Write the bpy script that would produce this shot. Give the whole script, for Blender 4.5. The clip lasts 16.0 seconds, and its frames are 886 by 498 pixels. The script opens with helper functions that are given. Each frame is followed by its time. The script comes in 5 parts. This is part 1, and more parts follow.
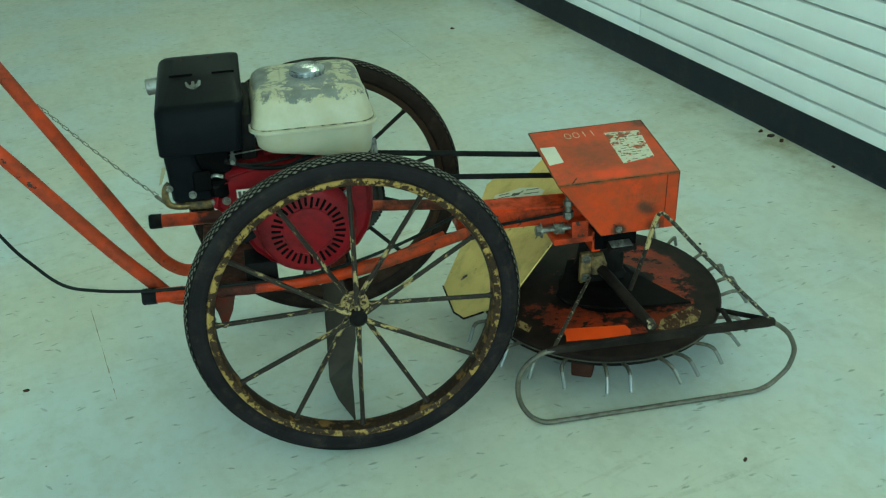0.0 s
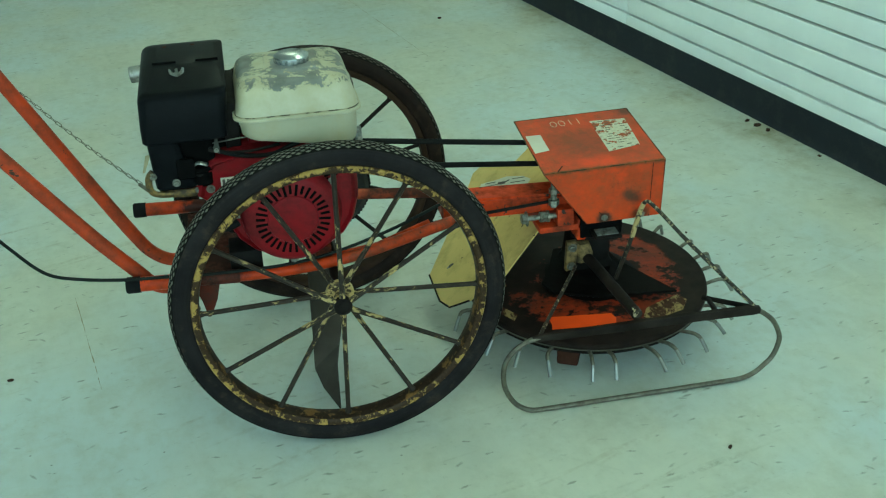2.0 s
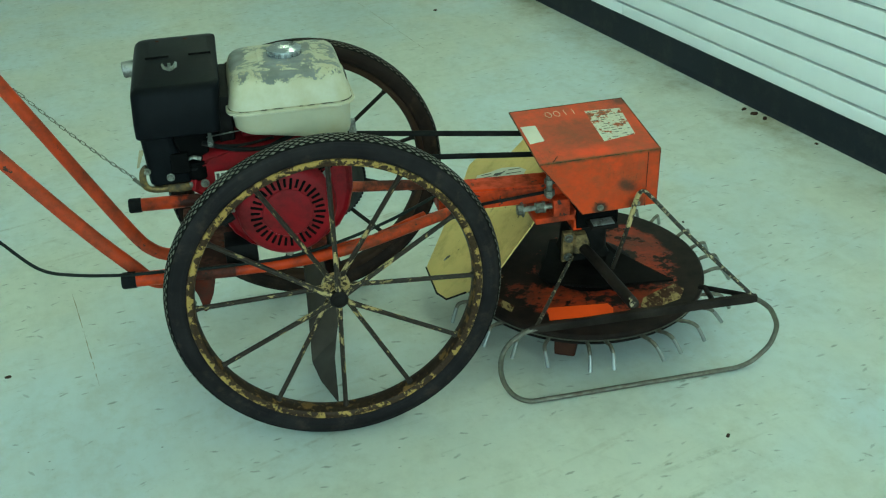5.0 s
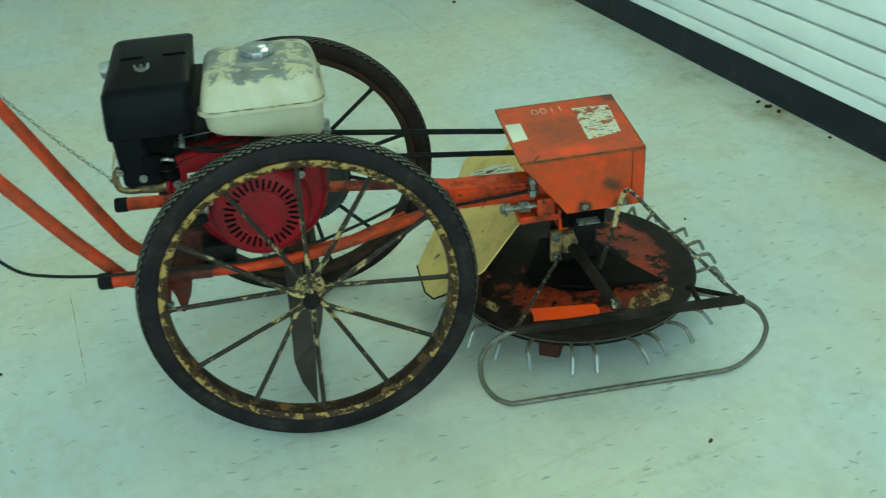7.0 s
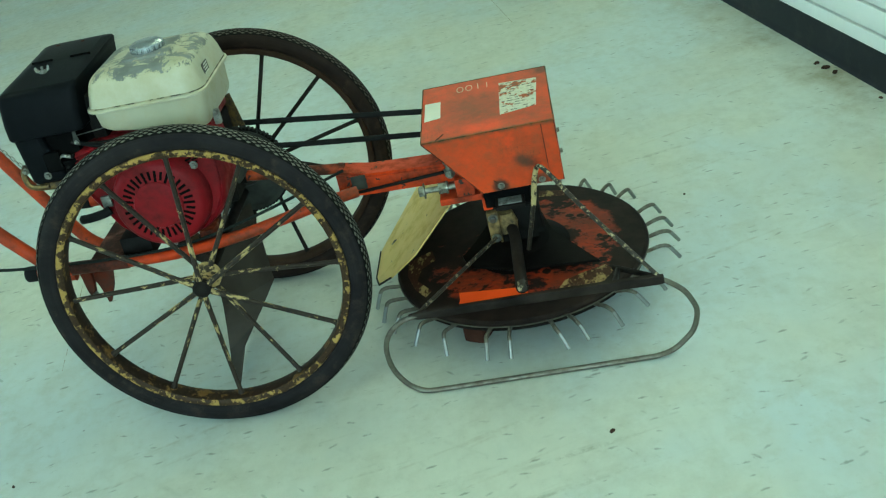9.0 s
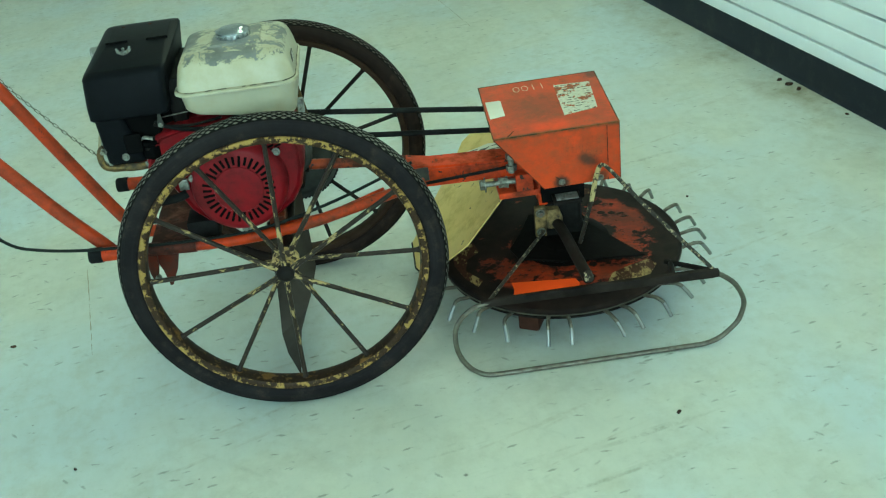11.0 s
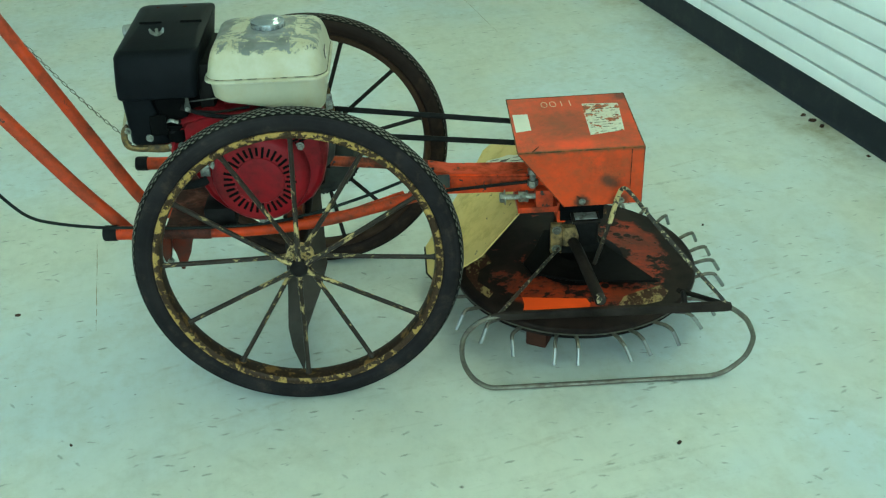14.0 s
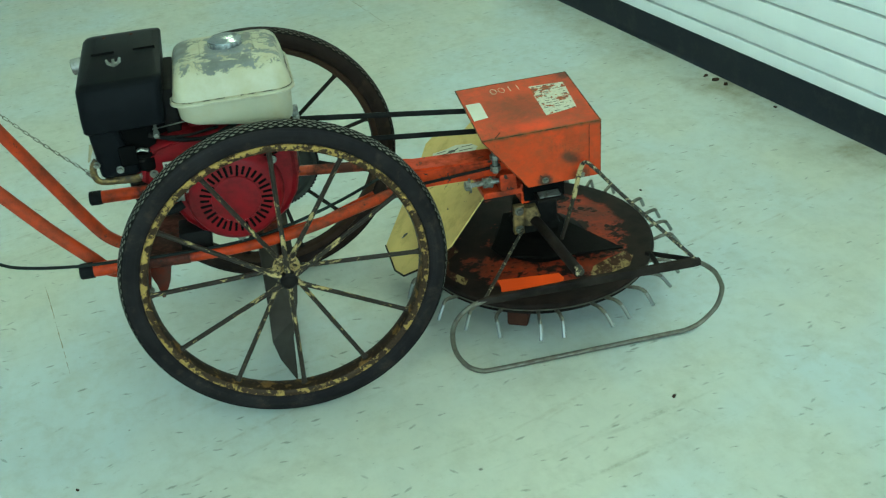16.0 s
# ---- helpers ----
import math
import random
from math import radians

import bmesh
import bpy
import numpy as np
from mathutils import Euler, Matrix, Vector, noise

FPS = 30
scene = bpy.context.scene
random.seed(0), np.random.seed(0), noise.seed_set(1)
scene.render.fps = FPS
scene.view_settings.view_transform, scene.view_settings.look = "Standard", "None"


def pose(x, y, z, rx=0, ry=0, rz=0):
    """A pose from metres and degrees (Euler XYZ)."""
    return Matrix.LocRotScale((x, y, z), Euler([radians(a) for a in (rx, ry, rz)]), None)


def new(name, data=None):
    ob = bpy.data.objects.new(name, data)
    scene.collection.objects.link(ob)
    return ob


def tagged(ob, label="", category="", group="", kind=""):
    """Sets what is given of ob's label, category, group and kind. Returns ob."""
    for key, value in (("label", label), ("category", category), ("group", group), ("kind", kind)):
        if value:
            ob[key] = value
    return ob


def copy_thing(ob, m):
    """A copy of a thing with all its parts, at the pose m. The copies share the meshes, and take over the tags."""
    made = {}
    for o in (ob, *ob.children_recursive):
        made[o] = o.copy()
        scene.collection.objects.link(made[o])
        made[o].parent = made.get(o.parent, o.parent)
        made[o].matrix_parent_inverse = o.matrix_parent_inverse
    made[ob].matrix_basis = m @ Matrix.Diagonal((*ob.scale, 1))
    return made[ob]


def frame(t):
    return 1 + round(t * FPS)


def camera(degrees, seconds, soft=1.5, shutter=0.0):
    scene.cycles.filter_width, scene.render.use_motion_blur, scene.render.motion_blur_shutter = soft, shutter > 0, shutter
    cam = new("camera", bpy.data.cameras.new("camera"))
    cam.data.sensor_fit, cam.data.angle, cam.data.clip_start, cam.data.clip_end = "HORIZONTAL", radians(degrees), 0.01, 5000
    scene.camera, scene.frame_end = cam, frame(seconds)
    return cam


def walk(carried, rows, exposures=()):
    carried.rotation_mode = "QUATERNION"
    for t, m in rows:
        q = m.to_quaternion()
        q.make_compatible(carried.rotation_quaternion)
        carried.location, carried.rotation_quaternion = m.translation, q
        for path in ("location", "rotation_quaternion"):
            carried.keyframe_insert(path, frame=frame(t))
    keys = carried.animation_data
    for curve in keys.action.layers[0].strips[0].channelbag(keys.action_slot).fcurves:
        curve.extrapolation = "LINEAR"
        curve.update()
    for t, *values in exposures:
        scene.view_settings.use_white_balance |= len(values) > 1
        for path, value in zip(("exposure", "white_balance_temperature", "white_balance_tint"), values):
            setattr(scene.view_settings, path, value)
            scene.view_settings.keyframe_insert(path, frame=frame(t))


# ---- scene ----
FOV = 43.7
cam = camera(FOV, 16.0, soft=1.2, shutter=0.5)
# seconds, eye (m), turn (degrees)
PATH = [
    (0.0, -0.139, -1.728, 1.323, 62.42, 2.18, -11.09),
    (0.5, -0.133, -1.728, 1.318, 62.07, 2.27, -11.31),
    (1.0, -0.127, -1.729, 1.319, 61.90, 2.07, -11.60),
    (1.5, -0.132, -1.731, 1.315, 62.10, 2.07, -11.69),
    (2.0, -0.132, -1.729, 1.315, 61.97, 1.99, -11.62),
    (2.5, -0.135, -1.731, 1.313, 62.10, 1.95, -11.61),
    (3.0, -0.129, -1.734, 1.308, 62.16, 2.15, -11.52),
    (3.5, -0.126, -1.729, 1.309, 61.71, 2.32, -11.94),
    (4.0, -0.123, -1.730, 1.309, 61.65, 2.47, -11.71),
    (6.5, -0.122, -1.728, 1.315, 61.48, 2.75, -12.21),
    (7.0, 0.022, -1.724, 1.313, 61.11, 3.86, -9.47),
    (7.5, 0.241, -1.714, 1.291, 60.40, 7.40, -8.06),
    (8.0, 0.365, -1.718, 1.283, 60.40, 7.88, -7.32),
    (8.5, 0.562, -1.715, 1.226, 61.58, 9.16, -1.08),
    (9.0, 0.672, -1.732, 1.193, 62.02, 11.63, 1.55),
    (9.5, 0.524, -1.789, 1.217, 61.54, 11.77, -2.77),
    (10.0, 0.288, -1.814, 1.279, 60.79, 9.18, -7.12),
    (10.2, 0.276, -1.812, 1.290, 60.71, 9.18, -6.59),
    (12.5, 0.130, -1.816, 1.290, 61.51, 0.95, -5.94),
    (13.0, 0.141, -1.813, 1.301, 61.20, 1.10, -5.63),
    (13.5, 0.204, -1.805, 1.301, 61.21, 1.08, -2.95),
    (14.0, 0.205, -1.795, 1.308, 61.04, 1.79, -2.95),
    (14.5, 0.137, -1.798, 1.321, 60.65, 5.24, -5.99),
    (15.0, -0.003, -1.806, 1.340, 60.25, 4.29, -12.85),
    (15.5, 0.026, -1.816, 1.330, 60.72, 4.57, -12.07),
    (16.0, -0.015, -1.809, 1.334, 60.34, 5.01, -12.64),
]
KELVIN = 5150
STOPS = [(0.0, 0.31, -24), (2.0, 0.31, -24), (4.0, 0.36, -24), (6.5, 0.5, -23), (9.0, 0.56, -21), (10.0, 0.57, -21), (12.5, 0.67, -21), (14.5, 0.6, -21), (16.0, 0.56, -21)]
walk(cam, [(t, pose(x, y, z, rx, ry, rz)) for t, x, y, z, rx, ry, rz in PATH],
     [(t, stops, KELVIN, tint) for t, stops, tint in STOPS])

# ---- light ----
world = bpy.data.worlds.new("world")
scene.world = world
world.use_nodes = True
sky = world.node_tree.nodes.new("ShaderNodeTexSky")
sky.sky_type, sky.sun_disc, sky.sun_elevation, sky.sun_rotation = "NISHITA", False, radians(35), radians(200)
world.node_tree.links.new(sky.outputs[0], world.node_tree.nodes["Background"].inputs[0])
world.node_tree.nodes["Background"].inputs[1].default_value = 0.1

# the room runs along the panelled wall: u along it (towards the viewer), v into the room
WALL_A, WALL_D = Vector((1.077, 3.068)), Vector((0.2093, -0.9779))
ROOM = Matrix.Translation((WALL_A.x, WALL_A.y, 0)) @ Matrix.Rotation(math.atan2(WALL_D.y, WALL_D.x), 4, "Z")
# in ROOM: x along the wall, y < 0 into the room
U0, U1, V1, TALL = -3.2, 8.2, -6.2, 2.9


def area_lamp(name, m, sx, sy, watts, colour):
    data = bpy.data.lights.new(name, "AREA")
    data.shape, data.size, data.size_y, data.energy, data.color = "RECTANGLE", sx, sy, watts, colour
    ob = new(name, data)
    ob.matrix_world = m
    return ob


# daylight through the shop windows: behind the viewer, and in the wall facing the panels
area_lamp("window_daylight", ROOM @ pose(U1 - 0.12, -3.1, 1.55, 90, 0, 90), 4.6, 1.9, 80, (0.88, 0.97, 1.0))
area_lamp("window_daylight", ROOM @ pose(3.0, V1 + 0.12, 1.5, 90, 0, 0) @ pose(0, 0, 0, 0, 180, 0), 4.0, 1.8, 400, (0.7, 0.92, 1.0))


# ---- materials ----
def material(name):
    m = bpy.data.materials.new(name)
    m.use_nodes = True
    return m, m.node_tree, m.node_tree.nodes["Principled BSDF"]


def node(tree, kind, inputs=(), **props):
    n = tree.nodes.new(kind)
    for k, v in props.items():
        if k == "operation":
            n.operation = v
        elif k == "data_type":
            n.data_type = v
        elif k == "feature":
            n.feature = v
        elif k == "blend_type":
            n.blend_type = v
    for key, v in dict(inputs).items():
        if isinstance(v, bpy.types.NodeSocket):
            tree.links.new(v, n.inputs[key])
        else:
            n.inputs[key].default_value = v
    return n


def coords(tree, scale=(1, 1, 1), shift=(0, 0, 0)):
    tc = tree.nodes.new("ShaderNodeTexCoord")
    return node(tree, "ShaderNodeMapping", {"Vector": tc.outputs["Object"], "Scale": scale, "Location": shift}).outputs[0]


def noise_of(tree, vec, scale, detail=4.0, rough=0.6):
    return node(tree, "ShaderNodeTexNoise", {"Vector": vec, "Scale": scale, "Detail": detail, "Roughness": rough}).outputs[0]


def step(tree, value, low, high):
    return node(tree, "ShaderNodeMapRange", {0: value, 1: low, 2: high, 3: 0.0, 4: 1.0}).outputs[0]


def blend(tree, fac, a, b):
    n = tree.nodes.new("ShaderNodeMix")
    n.data_type = "RGBA"
    for key, v in ((0, fac), (6, a), (7, b)):
        if isinstance(v, bpy.types.NodeSocket):
            tree.links.new(v, n.inputs[key])
        else:
            n.inputs[key].default_value = v if key == 0 else (*v, 1)
    return n.outputs[2]


def mul(tree, a, b, op="MULTIPLY"):
    n = tree.nodes.new("ShaderNodeMath")
    n.operation = op
    for key, v in ((0, a), (1, b)):
        if isinstance(v, bpy.types.NodeSocket):
            tree.links.new(v, n.inputs[key])
        else:
            n.inputs[key].default_value = v
    return n.outputs[0]


def finish(tree, bsdf, colour, rough, metal=0.0, bump=None, strength=0.2, distance=0.002):
    for key, v in (("Base Color", colour), ("Roughness", rough), ("Metallic", metal)):
        if isinstance(v, bpy.types.NodeSocket):
            tree.links.new(v, bsdf.inputs[key])
        elif key == "Base Color":
            bsdf.inputs[key].default_value = (*v, 1)
        else:
            bsdf.inputs[key].default_value = v
    if bump is not None:
        b = node(tree, "ShaderNodeBump", {"Height": bump, "Strength": strength, "Distance": distance})
        tree.links.new(b.outputs[0], bsdf.inputs["Normal"])


def worn_paint(name, paint, dark, bare, grime=(0.52, 0.66), chips=(0.66, 0.69), size=1.0, gloss=0.42, seed=0.0):
    """Old paint: mottled tone, oily grime in soft patches, chips with sharp edges down to bare metal."""
    m, t, b = material(name)
    b.inputs["Specular IOR Level"].default_value = 0.15
    v = coords(t, shift=(seed, seed * 0.7, seed * 1.3))
    tone = noise_of(t, v, 9 / size, 5)
    dirt = step(t, noise_of(t, v, 22 / size, 6, 0.7), *grime)
    chip = step(t, noise_of(t, v, 55 / size, 5, 0.65), *chips)
    c = blend(t, step(t, tone, 0.3, 0.7), paint, tuple(x * 0.78 for x in paint))
    c = blend(t, mul(t, dirt, 0.85), c, dark)
    c = blend(t, chip, c, bare)
    finish(t, b, c, step(t, mul(t, dirt, 0.3, "ADD"), gloss * -0.9, 1.6), 0.0, mul(t, noise_of(t, v, 160 / size, 3), chip, "SUBTRACT"), 0.12, 0.001)
    return m


def metal(name, colour, rough=0.35, dirt=(0.12, 0.1, 0.07), amount=(0.5, 0.7), scale=60):
    m, t, b = material(name)
    v = coords(t)
    d = step(t, noise_of(t, v, scale, 6, 0.7), *amount)
    finish(t, b, blend(t, d, colour, dirt), node(t, "ShaderNodeMapRange", {0: d, 1: 0.0, 2: 1.0, 3: rough, 4: 0.75}).outputs[0],
           node(t, "ShaderNodeMapRange", {0: d, 1: 0.0, 2: 1.0, 3: 0.95, 4: 0.2}).outputs[0], noise_of(t, v, 220, 3), 0.1, 0.001)
    return m


def plain(name, colour, rough=0.6, grain=90, vary=0.25, bump=0.15):
    m, t, b = material(name)
    v = coords(t)
    n = noise_of(t, v, grain * 0.2, 4)
    c = blend(t, step(t, n, 0.3, 0.7), tuple(x * (1 - vary) for x in colour), tuple(min(1, x * (1 + vary)) for x in colour))
    finish(t, b, c, rough, 0.0, noise_of(t, v, grain, 4), bump, 0.001)
    if max(colour) < 0.06:
        b.inputs["Specular IOR Level"].default_value = 0.04
    return m


ORANGE = (0.58, 0.054, 0.008)
M_ORANGE = worn_paint("orange_paint", ORANGE, (0.08, 0.025, 0.014), (0.035, 0.025, 0.02), (0.43, 0.66), (0.62, 0.64), 1.2, 0.4)
M_HANDLE = worn_paint("scuffed_handlebar_paint", (0.5, 0.056, 0.012), (0.12, 0.04, 0.022), (0.045, 0.03, 0.022), (0.38, 0.66), (0.66, 0.69), 1.3, 0.4, 8.0)
def rail_paint():
    """Orange tube paint, black with oil below the engine."""
    m, t, b = material("oily_rail_paint")
    b.inputs["Specular IOR Level"].default_value = 0.15
    v = coords(t)
    x = node(t, "ShaderNodeSeparateXYZ", {0: v}).outputs[0]
    wob = mul(t, mul(t, noise_of(t, v, 24, 5, 0.7), 0.5, "SUBTRACT"), 0.14)
    at = mul(t, x, wob, "ADD")
    oil = mul(t, step(t, at, -0.3, -0.27), mul(t, 1.0, step(t, at, -0.19, -0.14), "SUBTRACT"))
    dirt = step(t, noise_of(t, v, 19, 6, 0.7), 0.44, 0.68)
    c = blend(t, step(t, noise_of(t, v, 8, 4), 0.3, 0.7), ORANGE, tuple(q * 0.75 for q in ORANGE))
    c = blend(t, mul(t, dirt, 0.8), c, (0.1, 0.03, 0.014))
    c = blend(t, mul(t, oil, 0.93), c, (0.02, 0.014, 0.011))
    film = mul(t, step(t, at, -0.01, 0.05), step(t, noise_of(t, v, 30, 6, 0.75), 0.36, 0.58))
    c = blend(t, mul(t, film, 0.75), c, (0.085, 0.04, 0.02))
    c = blend(t, step(t, noise_of(t, v, 50, 5, 0.65), 0.66, 0.69), c, (0.035, 0.025, 0.02))
    finish(t, b, c, 0.45, 0.0, noise_of(t, v, 130, 3), 0.12, 0.001)
    return m


M_RAIL = rail_paint()
M_RUSTY = worn_paint("rusty_orange_paint", (0.12, 0.022, 0.011), (0.05, 0.03, 0.022), (0.045, 0.03, 0.022), (0.42, 0.62), (0.58, 0.64), 1.2, 0.3, 5.0)
M_GREASY = worn_paint("greasy_orange_paint", (0.35, 0.06, 0.018), (0.022, 0.018, 0.015), (0.03, 0.022, 0.018), (0.4, 0.56), (0.62, 0.66), 1.6, 0.3, 7.0)
M_FRESH = worn_paint("fresh_orange_paint", (0.9, 0.085, 0.01), (0.4, 0.06, 0.015), (0.1, 0.06, 0.04), (0.7, 0.9), (0.74, 0.78), 1.0, 0.4)
M_YELLOW = worn_paint("yellow_paint", (0.74, 0.55, 0.19), (0.34, 0.24, 0.08), (0.06, 0.05, 0.03), (0.5, 0.8), (0.67, 0.69), 1.4, 0.4, 2.0)
M_RED = worn_paint("red_engine_paint", (0.215, 0.0065, 0.012), (0.075, 0.012, 0.012), (0.1, 0.03, 0.03), (0.46, 0.7), (0.73, 0.78), 1.3, 0.55, 4.0)
M_TANK_LOW = worn_paint("cream_tank_paint", (0.475, 0.455, 0.335), (0.42, 0.36, 0.22), (0.25, 0.22, 0.18), (0.5, 0.8), (0.74, 0.77), 1.6, 0.45, 1.0)
M_BLACK_PLASTIC = plain("black_plastic", (0.0054, 0.006, 0.0072), 0.38, 240, 0.2, 0.22)
M_DARK = plain("dark_casting", (0.014, 0.013, 0.012), 0.55, 140, 0.4, 0.3)
# near-black that stands in for shade inside openings and under parts
M_RECESS_SHADE = plain("black_recess", (0.004, 0.004, 0.004), 0.9)
M_ALU = metal("grey_cast_aluminium", (0.36, 0.36, 0.34), 0.5, (0.08, 0.07, 0.06), (0.48, 0.68), 50)
M_STEEL = metal("bare_steel_rod", (0.17, 0.158, 0.125), 0.4, (0.09, 0.07, 0.05), (0.45, 0.68), 60)
M_BRIGHT = metal("polished_tine_steel", (0.27, 0.27, 0.255), 0.44, (0.3, 0.28, 0.25), (0.6, 0.8), 90)
M_BLACK_STEEL = plain("black_steel", (0.013, 0.011, 0.01), 0.5, 120, 0.45, 0.3)
M_BOLT = metal("zinc_bolt", (0.27, 0.27, 0.235), 0.38, (0.1, 0.085, 0.06), (0.46, 0.66), 120)
M_BRASS = metal("tarnished_brass_plate", (0.2, 0.135, 0.05), 0.5, (0.05, 0.036, 0.02), (0.4, 0.6), 70)
M_CHROME = metal("chrome_cap", (0.42, 0.44, 0.46), 0.24, (0.4, 0.4, 0.38), (0.62, 0.85), 40)
M_BELT = plain("black_belt_rubber", (0.012, 0.012, 0.012), 0.6, 160, 0.3, 0.2)
M_CABLE = plain("black_cable", (0.016, 0.018, 0.016), 0.45)
M_TAN = worn_paint("tan_gearbox_paint", (0.34, 0.23, 0.09), (0.03, 0.025, 0.018), (0.03, 0.025, 0.02), (0.42, 0.6), (0.62, 0.68), 0.8, 0.35, 6.0)
M_PAPER = plain("white_label_paper", (0.62, 0.6, 0.5), 0.7, 60, 0.08, 0.1)
M_TAG = plain("yellowed_tag_paper", (0.4, 0.35, 0.21), 0.7, 60, 0.1, 0.1)
M_INK = plain("label_ink", (0.08, 0.07, 0.06), 0.7)
M_CHALK = plain("chalk_marker", (0.62, 0.5, 0.36), 0.8)
M_BAR = plain("worn_dark_bar", (0.02, 0.0155, 0.013), 0.55, 60, 0.6, 0.3)
M_BLOCK = plain("rusty_blade_steel", (0.05, 0.022, 0.015), 0.7, 80, 0.4)
M_IRON = plain("oily_cast_iron", (0.055, 0.055, 0.048), 0.5, 60, 0.5, 0.3)
M_OILED = worn_paint("oil_blackened_paint", (0.13, 0.028, 0.013), (0.018, 0.014, 0.012), (0.025, 0.02, 0.016), (0.34, 0.55), (0.62, 0.66), 1.2, 0.3, 9.0)
M_SKIRT = plain("dark_steel_sheet", (0.05, 0.043, 0.036), 0.5, 30, 0.45, 0.1)
M_CEILING = plain("ceiling_board", (0.78, 0.78, 0.75), 0.85, 40, 0.05)
M_PLASTER = plain("painted_plaster", (0.72, 0.73, 0.7), 0.75, 40, 0.05)


def flaky(name, paint, under, low, high, scale, gloss=0.45, stretch=(1, 1, 1), shuffle=False, along=0.0, inward=0.0):
    """Paint that comes off in ragged flakes and shows what is under it."""
    m, t, b = material(name)
    b.inputs["Specular IOR Level"].default_value = 0.12
    v = coords(t, scale=stretch)
    if shuffle:
        info = t.nodes.new("ShaderNodeObjectInfo")
        v = node(t, "ShaderNodeVectorMath", {0: v, 1: node(t, "ShaderNodeCombineXYZ", {0: mul(t, info.outputs["Random"], 9.0), 1: info.outputs["Random"]}).outputs[0]}).outputs[0]
    warp = noise_of(t, v, scale * 0.5, 6, 0.7)
    if along:
        run = node(t, "ShaderNodeSeparateXYZ", {0: coords(t)}).outputs[0]
        warp = mul(t, warp, mul(t, mul(t, run, 0.13, "SUBTRACT"), along), "ADD")
    if inward:
        at = node(t, "ShaderNodeSeparateXYZ", {0: coords(t)})
        r = mul(t, mul(t, mul(t, at.outputs[0], at.outputs[0]), mul(t, at.outputs[2], at.outputs[2]), "ADD"), 0.5, "POWER")
        warp = mul(t, warp, mul(t, mul(t, 0.2615, r, "SUBTRACT"), inward), "ADD")
    f = step(t, warp, low, high)
    tone = noise_of(t, v, scale * 2.2, 4)
    c1 = blend(t, step(t, tone, 0.3, 0.75), paint, tuple(x * 0.7 for x in paint))
    c2 = blend(t, step(t, tone, 0.3, 0.7), under, tuple(x * 0.5 for x in under))
    finish(t, b, blend(t, f, c1, c2), gloss, 0.0, mul(t, 1.0, f, "SUBTRACT"), 0.35, 0.0008)
    return m


M_RIM = flaky("flaking_yellow_rim_paint", (0.38, 0.248, 0.07), (0.05, 0.029, 0.016), 0.462, 0.505, 95, inward=6.5)
M_RIM_BARE = flaky("rusted_rim_channel", (0.2, 0.11, 0.035), (0.03, 0.019, 0.0125), 0.4, 0.48, 60)
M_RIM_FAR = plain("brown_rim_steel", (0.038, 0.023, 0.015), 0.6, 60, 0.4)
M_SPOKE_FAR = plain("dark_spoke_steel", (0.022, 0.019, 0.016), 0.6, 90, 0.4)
M_SPOKE = flaky("flaking_spoke_paint", (0.46, 0.345, 0.15), (0.04, 0.03, 0.023), 0.392, 0.44, 190, 0.45, (0.4, 1, 1), True, 0.5)
M_HUB = flaky("flaking_hub_paint", (0.52, 0.38, 0.16), (0.07, 0.05, 0.03), 0.51, 0.56, 150, 0.45, (0.6, 1, 1), True)
M_ROD = flaky("chipped_rod_paint", (0.5, 0.41, 0.24), (0.05, 0.042, 0.033), 0.39, 0.45, 210)


